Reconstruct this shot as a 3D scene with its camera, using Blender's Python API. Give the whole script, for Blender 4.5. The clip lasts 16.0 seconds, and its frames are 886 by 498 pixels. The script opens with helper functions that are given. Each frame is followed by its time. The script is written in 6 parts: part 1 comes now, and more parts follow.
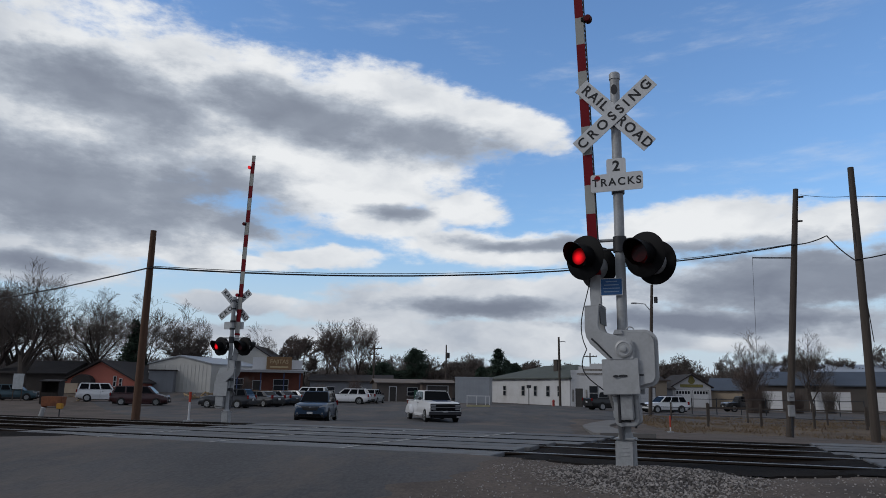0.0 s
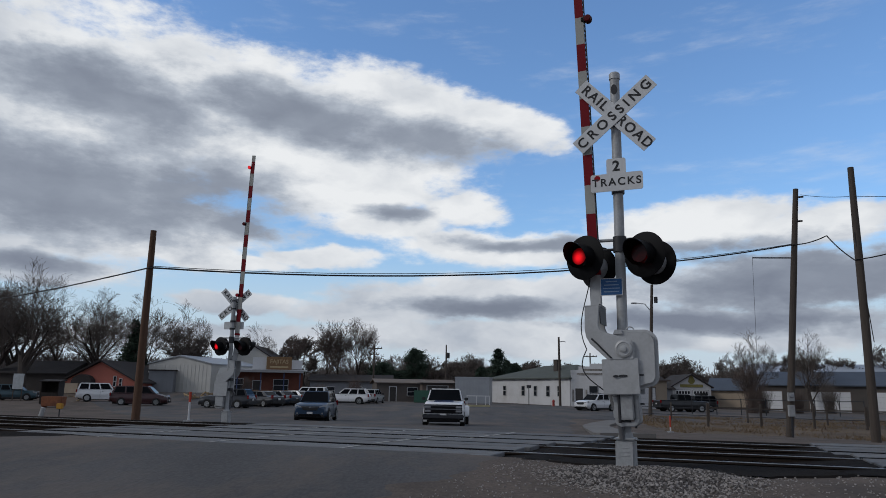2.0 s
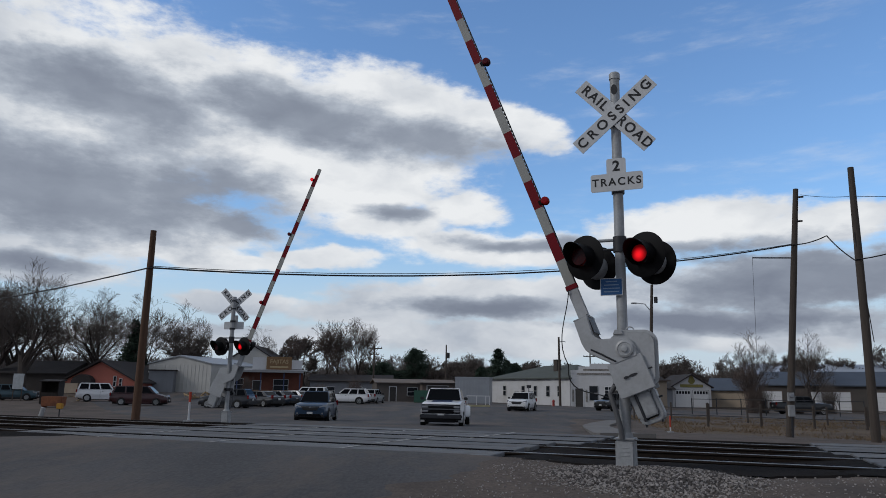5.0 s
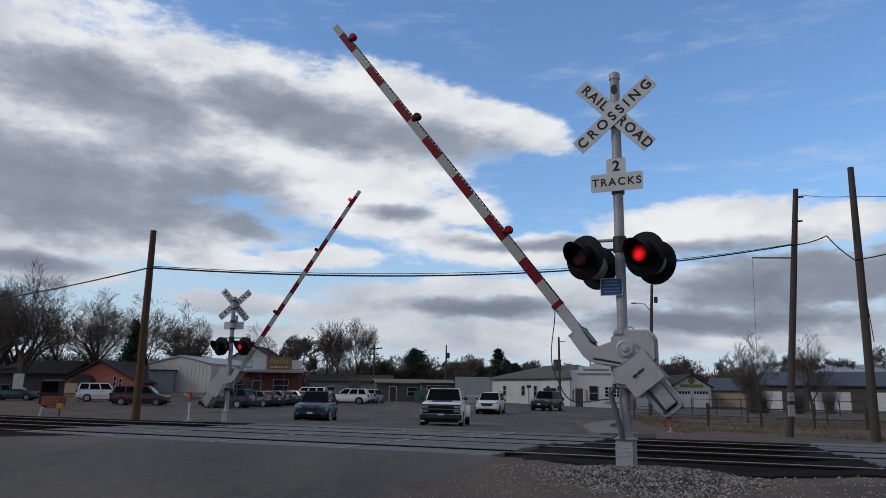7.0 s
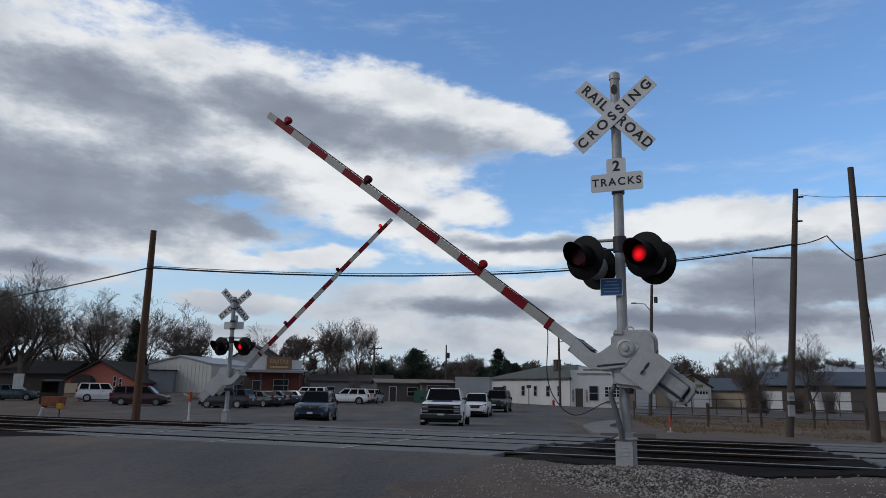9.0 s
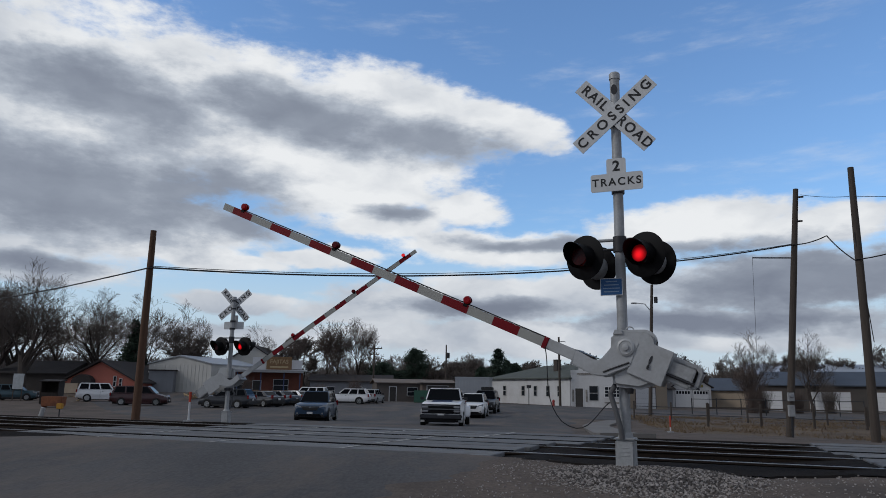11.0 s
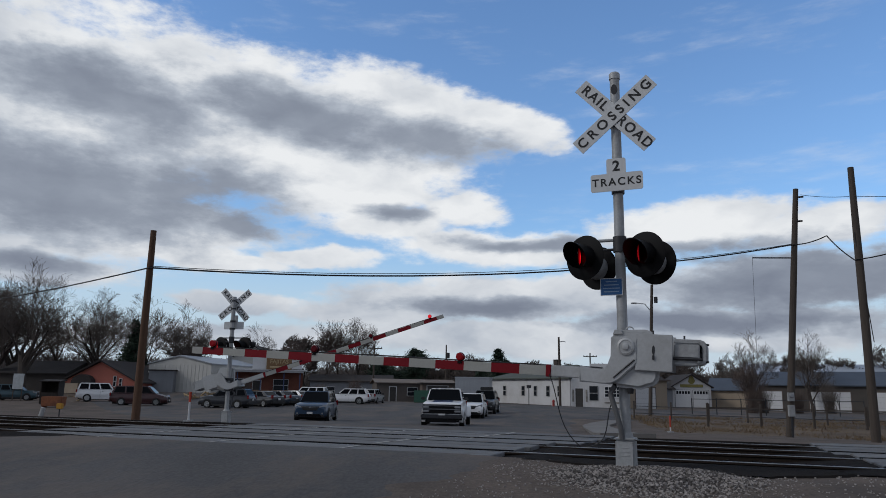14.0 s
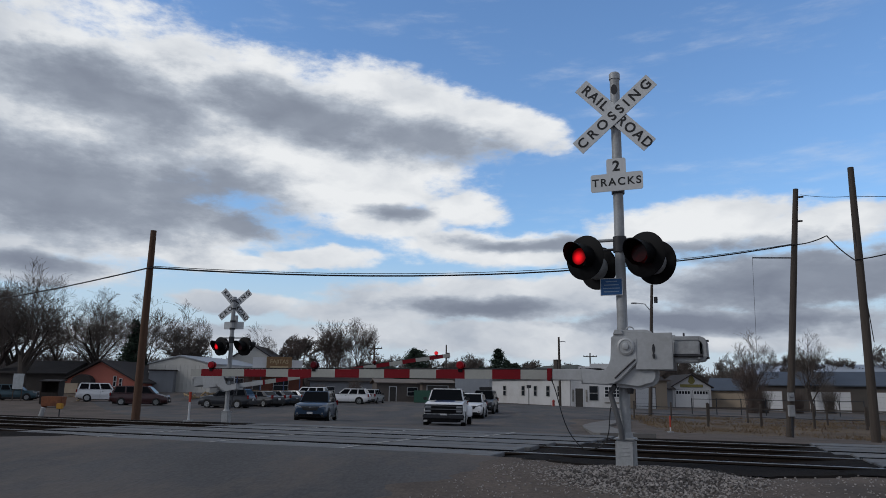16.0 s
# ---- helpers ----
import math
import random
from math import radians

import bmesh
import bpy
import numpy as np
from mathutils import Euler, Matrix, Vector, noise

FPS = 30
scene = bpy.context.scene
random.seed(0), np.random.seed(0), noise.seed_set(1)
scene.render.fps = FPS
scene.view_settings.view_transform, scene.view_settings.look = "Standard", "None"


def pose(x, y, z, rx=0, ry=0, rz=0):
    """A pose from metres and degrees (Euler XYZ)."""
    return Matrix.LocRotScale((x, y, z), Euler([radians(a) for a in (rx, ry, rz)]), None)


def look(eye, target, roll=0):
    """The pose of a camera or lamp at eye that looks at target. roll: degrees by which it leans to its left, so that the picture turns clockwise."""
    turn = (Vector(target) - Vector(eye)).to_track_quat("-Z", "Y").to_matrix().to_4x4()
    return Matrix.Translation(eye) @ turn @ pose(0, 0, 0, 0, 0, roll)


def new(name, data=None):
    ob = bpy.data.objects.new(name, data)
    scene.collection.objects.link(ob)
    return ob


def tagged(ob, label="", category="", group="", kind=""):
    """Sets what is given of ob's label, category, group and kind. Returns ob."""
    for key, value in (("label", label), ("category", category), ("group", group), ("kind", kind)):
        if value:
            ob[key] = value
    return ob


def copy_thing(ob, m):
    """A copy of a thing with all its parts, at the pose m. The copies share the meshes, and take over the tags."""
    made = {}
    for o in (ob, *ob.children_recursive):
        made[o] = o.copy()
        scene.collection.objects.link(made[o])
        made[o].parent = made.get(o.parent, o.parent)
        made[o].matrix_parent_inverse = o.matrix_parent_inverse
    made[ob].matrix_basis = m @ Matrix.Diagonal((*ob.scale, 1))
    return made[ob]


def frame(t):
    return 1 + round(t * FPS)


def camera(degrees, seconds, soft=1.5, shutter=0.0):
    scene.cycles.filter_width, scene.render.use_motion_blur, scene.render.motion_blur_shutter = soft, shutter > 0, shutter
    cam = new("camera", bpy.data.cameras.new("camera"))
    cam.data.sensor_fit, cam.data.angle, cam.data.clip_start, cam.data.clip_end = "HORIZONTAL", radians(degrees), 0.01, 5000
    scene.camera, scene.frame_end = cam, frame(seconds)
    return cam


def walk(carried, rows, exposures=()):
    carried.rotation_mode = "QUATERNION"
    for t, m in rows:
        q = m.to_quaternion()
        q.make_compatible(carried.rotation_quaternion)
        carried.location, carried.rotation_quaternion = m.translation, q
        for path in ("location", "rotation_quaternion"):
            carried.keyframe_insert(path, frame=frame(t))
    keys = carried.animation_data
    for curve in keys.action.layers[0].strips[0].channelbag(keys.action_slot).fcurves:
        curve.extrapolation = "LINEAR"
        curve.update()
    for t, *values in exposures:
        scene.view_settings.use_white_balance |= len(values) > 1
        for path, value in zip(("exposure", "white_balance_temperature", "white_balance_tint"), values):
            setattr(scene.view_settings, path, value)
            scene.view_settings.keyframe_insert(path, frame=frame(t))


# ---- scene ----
EYE = (0.0, 0.0, 0.95)
cam = camera(63, 16.0, soft=0.9)
still = look(EYE, (0.0, 10.0, 0.95 + 10 * math.tan(radians(11.1))), roll=0.9)
walk(cam, [(0.0, still), (16.0, still)])
scene.view_settings.exposure = 0.05


# ---- world: blue sky with a broken cloud deck, sun veiled ----
SUN_EL, SUN_AZ = 34.0, -105.0      # degrees; azimuth clockwise from +y

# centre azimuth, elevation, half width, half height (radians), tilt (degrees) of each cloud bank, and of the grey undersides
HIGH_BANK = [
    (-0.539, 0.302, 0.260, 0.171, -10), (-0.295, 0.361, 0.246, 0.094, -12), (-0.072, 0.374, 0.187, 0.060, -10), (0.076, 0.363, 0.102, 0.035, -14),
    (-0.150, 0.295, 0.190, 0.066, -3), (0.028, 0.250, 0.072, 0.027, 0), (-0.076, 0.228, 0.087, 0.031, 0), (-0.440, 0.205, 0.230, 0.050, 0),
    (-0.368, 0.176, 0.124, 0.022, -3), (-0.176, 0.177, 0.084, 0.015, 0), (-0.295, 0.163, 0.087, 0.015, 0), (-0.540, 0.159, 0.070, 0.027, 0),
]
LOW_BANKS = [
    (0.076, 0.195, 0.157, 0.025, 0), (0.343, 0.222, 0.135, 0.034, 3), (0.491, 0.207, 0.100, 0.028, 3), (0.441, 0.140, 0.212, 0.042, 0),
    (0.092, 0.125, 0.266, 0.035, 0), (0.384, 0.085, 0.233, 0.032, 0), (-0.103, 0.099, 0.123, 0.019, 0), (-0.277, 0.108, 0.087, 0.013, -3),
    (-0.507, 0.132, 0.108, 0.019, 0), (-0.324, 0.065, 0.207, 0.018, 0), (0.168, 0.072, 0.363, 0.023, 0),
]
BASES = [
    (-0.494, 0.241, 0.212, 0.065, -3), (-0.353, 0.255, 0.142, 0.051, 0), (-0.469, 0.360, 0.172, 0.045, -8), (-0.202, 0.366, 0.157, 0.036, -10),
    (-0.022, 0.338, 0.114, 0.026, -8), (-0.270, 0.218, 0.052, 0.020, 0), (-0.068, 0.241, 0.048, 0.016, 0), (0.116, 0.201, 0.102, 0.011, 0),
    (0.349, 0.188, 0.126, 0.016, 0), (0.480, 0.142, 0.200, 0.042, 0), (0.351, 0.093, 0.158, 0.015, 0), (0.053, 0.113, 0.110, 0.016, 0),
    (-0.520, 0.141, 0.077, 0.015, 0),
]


def build_world():
    w = bpy.data.worlds.new("sky")
    scene.world = w
    w.use_nodes = True
    nt = w.node_tree
    nt.nodes.clear()
    N, L = nt.nodes.new, nt.links.new

    def math_node(op, a, b=None, c=None):
        n = N("ShaderNodeMath")
        n.operation = op
        for i, v in enumerate((a, b, c)):
            if v is None:
                continue
            if isinstance(v, (int, float)):
                n.inputs[i].default_value = v
            else:
                L(v, n.inputs[i])
        return n.outputs[0]

    def noise_node(vec, scale, detail, rough=0.55):
        n = N("ShaderNodeTexNoise")
        n.inputs["Scale"].default_value, n.inputs["Detail"].default_value, n.inputs["Roughness"].default_value = scale, detail, rough
        L(vec, n.inputs["Vector"])
        return n

    def ramp_node(fac, stops):
        r = N("ShaderNodeValToRGB")
        e = r.color_ramp.elements
        while len(e) < len(stops):
            e.new(0.5)
        for k, (pos, col) in zip(e, stops):
            k.position, k.color = pos, (*col, 1)
        L(fac, r.inputs[0])
        return r.outputs[0]

    co = N("ShaderNodeTexCoord").outputs["Generated"]
    sep = N("ShaderNodeSeparateXYZ")
    L(co, sep.inputs[0])
    az = math_node("ARCTAN2", sep.outputs[0], sep.outputs[1])
    el = math_node("ARCSINE", sep.outputs[2])
    flat = N("ShaderNodeCombineXYZ")
    L(az, flat.inputs[0]), L(el, flat.inputs[1])
    # stretched coordinates: banks are long and low
    st = N("ShaderNodeCombineXYZ")
    L(az, st.inputs[0]), L(math_node("MULTIPLY", el, 2.2), st.inputs[1])
    warp = noise_node(st.outputs[0], 5.0, 5.0, 0.6)
    off = N("ShaderNodeVectorMath")
    off.operation = "MULTIPLY_ADD"
    L(warp.outputs["Color"], off.inputs[0])
    off.inputs[1].default_value, off.inputs[2].default_value = (0.10, 0.055, 0), (-0.05, -0.0275, 0)
    warped = N("ShaderNodeVectorMath")
    L(flat.outputs[0], warped.inputs[0]), L(off.outputs[0], warped.inputs[1])
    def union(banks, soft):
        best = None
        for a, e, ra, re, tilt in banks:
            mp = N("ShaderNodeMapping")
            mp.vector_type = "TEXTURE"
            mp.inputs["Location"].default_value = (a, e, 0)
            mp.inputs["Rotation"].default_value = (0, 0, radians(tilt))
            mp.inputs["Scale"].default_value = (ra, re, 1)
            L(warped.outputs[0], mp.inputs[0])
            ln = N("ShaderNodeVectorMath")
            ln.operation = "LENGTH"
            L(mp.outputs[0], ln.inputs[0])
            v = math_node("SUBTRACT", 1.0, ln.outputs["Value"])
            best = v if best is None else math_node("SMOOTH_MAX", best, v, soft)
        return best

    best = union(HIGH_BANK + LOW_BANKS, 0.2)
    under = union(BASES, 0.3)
    # away from the banks the deck goes on, broken
    wide = noise_node(st.outputs[0], 2.3, 6.0)
    side = math_node("SUBTRACT", math_node("ABSOLUTE", az), 0.62)
    side = math_node("MULTIPLY", side, 6.0)
    high = math_node("MULTIPLY", math_node("SUBTRACT", el, 0.62), 6.0)
    outer = math_node("MINIMUM", math_node("MAXIMUM", side, high), math_node("MULTIPLY_ADD", wide.outputs["Fac"], 4.0, -1.05))
    deck = math_node("SMOOTH_MAX", best, outer, 0.2)
    fine = noise_node(st.outputs[0], 14.0, 8.0, 0.62)
    deck_n = math_node("ADD", deck, math_node("MULTIPLY_ADD", fine.outputs["Fac"], 1.1, -0.55))
    # thin high streaks in the blue
    thin_map = N("ShaderNodeMapping")
    thin_map.inputs["Scale"].default_value, thin_map.inputs["Rotation"].default_value = (1.0, 4.5, 1.0), (0, 0, radians(-14))
    L(flat.outputs[0], thin_map.inputs[0])
    thin = noise_node(thin_map.outputs[0], 4.0, 7.0, 0.62)
    veil = N("ShaderNodeMapRange")
    veil.interpolation_type = "SMOOTHSTEP"
    veil.inputs["From Min"].default_value, veil.inputs["From Max"].default_value, veil.inputs["To Max"].default_value = 0.52, 0.80, 0.36
    L(thin.outputs["Fac"], veil.inputs["Value"])
    mask = N("ShaderNodeMapRange")
    mask.interpolation_type = "SMOOTHERSTEP"
    mask.inputs["From Min"].default_value, mask.inputs["From Max"].default_value = -0.22, 0.30
    L(deck_n, mask.inputs["Value"])
    # undersides are grey, tops and thin edges bright
    streak = N("ShaderNodeMapping")
    streak.inputs["Scale"].default_value = (1.0, 2.0, 1.0)
    L(warped.outputs[0], streak.inputs[0])
    lean = N("ShaderNodeMapping")
    lean.inputs["Scale"].default_value = (1.0, 2.0, 1.0)
    lean.inputs["Location"].default_value = (-0.012, 0.040, 0.0)
    L(warped.outputs[0], lean.inputs[0])
    mid = noise_node(streak.outputs[0], 8.0, 6.0, 0.5)
    toward = noise_node(lean.outputs[0], 8.0, 6.0, 0.5)
    lit = math_node("SUBTRACT", mid.outputs["Fac"], toward.outputs["Fac"])
    soft = N("ShaderNodeMapRange")
    soft.interpolation_type = "SMOOTHSTEP"
    soft.inputs["From Min"].default_value, soft.inputs["From Max"].default_value = -0.55, 0.75
    ragged = math_node("ADD", under, math_node("MULTIPLY_ADD", fine.outputs["Fac"], 1.3, -0.65))
    L(math_node("MAXIMUM", ragged, math_node("MULTIPLY", outer, 0.5)), soft.inputs["Value"])
    thick = math_node("ADD", math_node("MULTIPLY", soft.outputs[0], 0.74), math_node("MULTIPLY_ADD", mid.outputs["Fac"], 0.75, -0.33))
    thick = math_node("SUBTRACT", thick, math_node("MULTIPLY", lit, 0.9))
    low = N("ShaderNodeMapRange")
    low.interpolation_type = "SMOOTHSTEP"
    low.inputs["From Min"].default_value, low.inputs["From Max"].default_value, low.inputs["To Max"].default_value = 0.20, 0.09, 0.27
    L(el, low.inputs["Value"])
    thick = math_node("ADD", thick, low.outputs[0])
    cloud_col = ramp_node(thick, [(0.0, (0.80, 0.82, 0.84)), (0.16, (0.66, 0.69, 0.73)), (0.40, (0.42, 0.465, 0.535)), (0.68, (0.275, 0.312, 0.38)), (1.0, (0.19, 0.218, 0.28))])
    haze = N("ShaderNodeMapRange")
    haze.interpolation_type = "SMOOTHSTEP"
    haze.inputs["From Min"].default_value, haze.inputs["From Max"].default_value = 0.24, 0.02
    haze.inputs["To Max"].default_value = 0.9
    L(el, haze.inputs["Value"])
    sky = N("ShaderNodeTexSky")
    sky.sky_type, sky.sun_disc = "NISHITA", False
    sky.sun_elevation, sky.sun_rotation = radians(SUN_EL), radians(SUN_AZ)
    sky.air_density, sky.dust_density, sky.ozone_density = 1.2, 0.6, 2.0
    blue = N("ShaderNodeBackground")
    blue.inputs["Strength"].default_value = 0.13
    tint = N("ShaderNodeMix")
    tint.data_type, tint.blend_type = "RGBA", "MULTIPLY"
    tint.inputs["Factor"].default_value, tint.inputs["B"].default_value = 1.0, (0.80, 1.0, 1.24, 1)
    L(sky.outputs[0], tint.inputs["A"])
    pale = N("ShaderNodeMix")
    pale.data_type = "RGBA"
    pale.inputs["B"].default_value = (3.8, 4.5, 5.3, 1)
    L(haze.outputs[0], pale.inputs["Factor"]), L(tint.outputs["Result"], pale.inputs["A"])
    L(pale.outputs["Result"], blue.inputs["Color"])
    grey = N("ShaderNodeBackground")
    grey.inputs["Strength"].default_value = 1.0
    L(cloud_col, grey.inputs["Color"])
    mix = N("ShaderNodeMixShader")
    L(math_node("MAXIMUM", mask.outputs[0], veil.outputs[0]), mix.inputs[0]), L(blue.outputs[0], mix.inputs[1]), L(grey.outputs[0], mix.inputs[2])
    out = N("ShaderNodeOutputWorld")
    L(mix.outputs[0], out.inputs[0])


build_world()
sun = new("sun", bpy.data.lights.new("sun", "SUN"))
sun.data.energy, sun.data.angle, sun.data.color = 0.8, radians(14), (1.0, 0.98, 0.95)
sa, se = radians(SUN_AZ), radians(SUN_EL)
sun.matrix_world = look((0, 0, 60), (-math.sin(sa) * math.cos(se) * 10, -math.cos(sa) * math.cos(se) * 10, 60 - math.sin(se) * 10))


# ---- materials ----
MATS = {}


def mat(name, col, rough=0.7, metal=0.0, var=0.25, scale=3.0, fine=40.0, bump=0.15, dirt=None, dirt_amount=0.4, coat=0.0, each=0.0, emit=None, power=1.0, stretch=(1, 1, 1), spec=0.5):
    """A procedural surface: base colour broken up at two scales, stains of a second colour, fine relief."""
    if name in MATS:
        return MATS[name]
    m = bpy.data.materials.new(name)
    MATS[name] = m
    m.use_nodes = True
    nt = m.node_tree
    N, L = nt.nodes.new, nt.links.new
    b = nt.nodes["Principled BSDF"]
    b.inputs["Roughness"].default_value, b.inputs["Metallic"].default_value = rough, metal
    b.inputs["Coat Weight"].default_value, b.inputs["Specular IOR Level"].default_value = coat, spec
    tc = N("ShaderNodeTexCoord")
    mp = N("ShaderNodeMapping")
    mp.inputs["Scale"].default_value = stretch
    L(tc.outputs["Object"], mp.inputs[0])
    big, small = N("ShaderNodeTexNoise"), N("ShaderNodeTexNoise")
    big.inputs["Scale"].default_value, big.inputs["Detail"].default_value = scale, 5.0
    small.inputs["Scale"].default_value, small.inputs["Detail"].default_value = fine, 4.0
    L(mp.outputs[0], big.inputs[0]), L(mp.outputs[0], small.inputs[0])
    add = N("ShaderNodeMath")
    add.operation = "ADD"
    L(big.outputs["Fac"], add.inputs[0]), L(small.outputs["Fac"], add.inputs[1])
    level = N("ShaderNodeMapRange")
    level.inputs["From Min"].default_value, level.inputs["From Max"].default_value = 0.6, 1.4
    level.inputs["To Min"].default_value, level.inputs["To Max"].default_value = 1 - var, 1 + var
    L(add.outputs[0], level.inputs["Value"])
    fac = level.outputs[0]
    if each:
        oi = N("ShaderNodeObjectInfo")
        ev = N("ShaderNodeMapRange")
        ev.inputs["To Min"].default_value, ev.inputs["To Max"].default_value = 1 - each, 1 + each
        L(oi.outputs["Random"], ev.inputs["Value"])
        mul = N("ShaderNodeMath")
        mul.operation = "MULTIPLY"
        L(fac, mul.inputs[0]), L(ev.outputs[0], mul.inputs[1])
        fac = mul.outputs[0]
    colour = N("ShaderNodeVectorMath")
    colour.operation = "SCALE"
    colour.inputs[0].default_value = col
    L(fac, colour.inputs["Scale"])
    last = colour.outputs[0]
    if dirt:
        stain = N("ShaderNodeTexNoise")
        stain.inputs["Scale"].default_value, stain.inputs["Detail"].default_value, stain.inputs["Roughness"].default_value = scale * 0.6, 8.0, 0.7
        L(mp.outputs[0], stain.inputs[0])
        edge = N("ShaderNodeMapRange")
        edge.inputs["From Min"].default_value, edge.inputs["From Max"].default_value = 0.47, 0.66
        edge.inputs["To Max"].default_value = dirt_amount
        L(stain.outputs["Fac"], edge.inputs["Value"])
        mx = N("ShaderNodeMix")
        mx.data_type = "RGBA"
        L(edge.outputs[0], mx.inputs["Factor"]), L(last, mx.inputs["A"])
        mx.inputs["B"].default_value = (*dirt, 1)
        last = mx.outputs["Result"]
    L(last, b.inputs["Base Color"])
    if bump:
        bp = N("ShaderNodeBump")
        bp.inputs["Strength"].default_value, bp.inputs["Distance"].default_value = bump, 0.02
        L(small.outputs["Fac"], bp.inputs["Height"])
        L(bp.outputs[0], b.inputs["Normal"])
    if emit:
        b.inputs["Emission Color"].default_value, b.inputs["Emission Strength"].default_value = (*emit, 1), power
    return m


ASPHALT = mat("worn_asphalt", (0.078, 0.075, 0.077), 0.9, var=0.38, scale=0.6, fine=24, bump=0.5, stretch=(1, 0.35, 1), dirt=(0.150, 0.118, 0.098), dirt_amount=0.9, spec=0.25)
DIRT = mat("dirt_gravel", (0.120, 0.096, 0.082), 0.95, var=0.45, scale=0.7, fine=24, bump=0.7, stretch=(1, 0.5, 1), dirt=(0.055, 0.046, 0.041), dirt_amount=0.7, spec=0.2)
BALLAST = mat("dark_ballast", (0.017, 0.015, 0.0145), 0.95, var=0.4, scale=2, fine=25, bump=0.7, dirt=(0.030, 0.024, 0.021), dirt_amount=0.5, spec=0.04)
STONE = mat("crushed_stone", (0.20, 0.185, 0.18), 0.9, var=0.5, scale=9, fine=60, bump=0.4)
PANEL = mat("concrete_panel", (0.135, 0.140, 0.150), 0.85, var=0.3, scale=1.4, fine=30, bump=0.3, dirt=(0.085, 0.074, 0.066), dirt_amount=0.85, each=0.16)
RAIL = mat("rail_steel", (0.030, 0.023, 0.019), 0.85, 0.1, var=0.3, scale=2, fine=30, bump=0.1, spec=0.1)
RAILTOP = mat("polished_rail_head", (0.42, 0.40, 0.39), 0.38, 1.0, var=0.1, bump=0)
TIE = mat("creosoted_tie", (0.026, 0.021, 0.018), 0.9, var=0.4, scale=3, fine=30, bump=0.5, each=0.3, stretch=(1, 6, 1), spec=0.05)
ALU = mat("aluminium_paint", (0.47, 0.48, 0.49), 0.5, 0.15, var=0.10, scale=3, fine=25, bump=0.05, dirt=(0.27, 0.26, 0.25), dirt_amount=0.4)
ALU_DULL = mat("weathered_aluminium", (0.40, 0.41, 0.42), 0.55, 0.2, var=0.16, scale=4, fine=30, bump=0.08, dirt=(0.17, 0.16, 0.155), dirt_amount=0.5)
STEEL_DK = mat("dark_steel", (0.05, 0.05, 0.055), 0.5, 0.5, var=0.2, bump=0.1)
BLACK = mat("black_enamel", (0.005, 0.005, 0.006), 0.6, var=0.2, bump=0.02, spec=0.15)
WHITE_SIGN = mat("sign_white", (0.66, 0.67, 0.68), 0.55, var=0.06, scale=3, fine=20, bump=0.02, dirt=(0.44, 0.44, 0.43), dirt_amount=0.35)
BLUE_SIGN = mat("sign_blue", (0.02, 0.10, 0.27), 0.5, var=0.12, bump=0.02)
LETTER = mat("sign_black", (0.012, 0.012, 0.014), 0.6, var=0.1, bump=0)
RED_BAND = mat("reflective_red", (0.19, 0.009, 0.016), 0.5, var=0.12, scale=5, bump=0.03, spec=0.15)
WHITE_BAND = mat("reflective_white", (0.36, 0.36, 0.335), 0.5, var=0.08, scale=5, bump=0.03, dirt=(0.3, 0.29, 0.28), dirt_amount=0.4)
LENS_ON = mat("lit_red_lens", (0.20, 0.004, 0.006), 0.4, var=0.2, scale=12, bump=0, emit=(1.0, 0.008, 0.016), power=0.62, spec=0.1)
LENS_OFF = mat("red_lens", (0.034, 0.0012, 0.002), 0.25, var=0.5, scale=12, bump=0, spec=0.2)



def lamp_glow(m, centre, reach):
    """The bulb's bright spot fades towards the rim of its lens."""
    nt = m.node_tree
    N, L = nt.nodes.new, nt.links.new
    away = N("ShaderNodeVectorMath")
    away.operation = "DISTANCE"
    away.inputs[1].default_value = centre
    L(N("ShaderNodeTexCoord").outputs["Object"], away.inputs[0])
    fall = N("ShaderNodeMapRange")
    fall.interpolation_type = "SMOOTHSTEP"
    fall.inputs["From Min"].default_value, fall.inputs["From Max"].default_value = 0.0, reach
    fall.inputs["To Min"].default_value, fall.inputs["To Max"].default_value = 0.95, 0.05
    L(away.outputs["Value"], fall.inputs["Value"]), L(fall.outputs[0], nt.nodes["Principled BSDF"].inputs["Emission Strength"])


lamp_glow(LENS_ON, (0.02, 0.0, -0.02), 0.115)
ARM_LAMP = mat("lit_arm_lamp", (0.20, 0.005, 0.01), 0.3, var=0.2, scale=20, bump=0, emit=(1.0, 0.01, 0.02), power=0.03, spec=0.2)
ARM_LAMP_BRIGHT = mat("bright_arm_lamp", (0.30, 0.005, 0.01), 0.3, var=0.2, scale=20, bump=0, emit=(1.0, 0.02, 0.03), power=0.55)
ARM_LAMP_OFF = mat("arm_lamp", (0.10, 0.004, 0.008), 0.3, var=0.2, scale=20, bump=0, spec=0.2)
TIMBER = mat("weathered_pole", (0.075, 0.060, 0.050), 0.9, var=0.35, scale=2, fine=30, bump=0.5, stretch=(6, 6, 0.4))
TIMBER_RED = mat("brown_pole", (0.115, 0.062, 0.038), 0.9, var=0.3, scale=2, fine=30, bump=0.5, stretch=(6, 6, 0.4))
CABLE = mat("cable_black", (0.012, 0.012, 0.013), 0.6, var=0.1, bump=0)
BARK = mat("bark", (0.055, 0.044, 0.038), 0.95, var=0.3, scale=2, fine=20, bump=0.4)
TWIG = mat("bare_twigs", (0.118, 0.098, 0.087), 0.95, var=0.25, scale=1, bump=0)
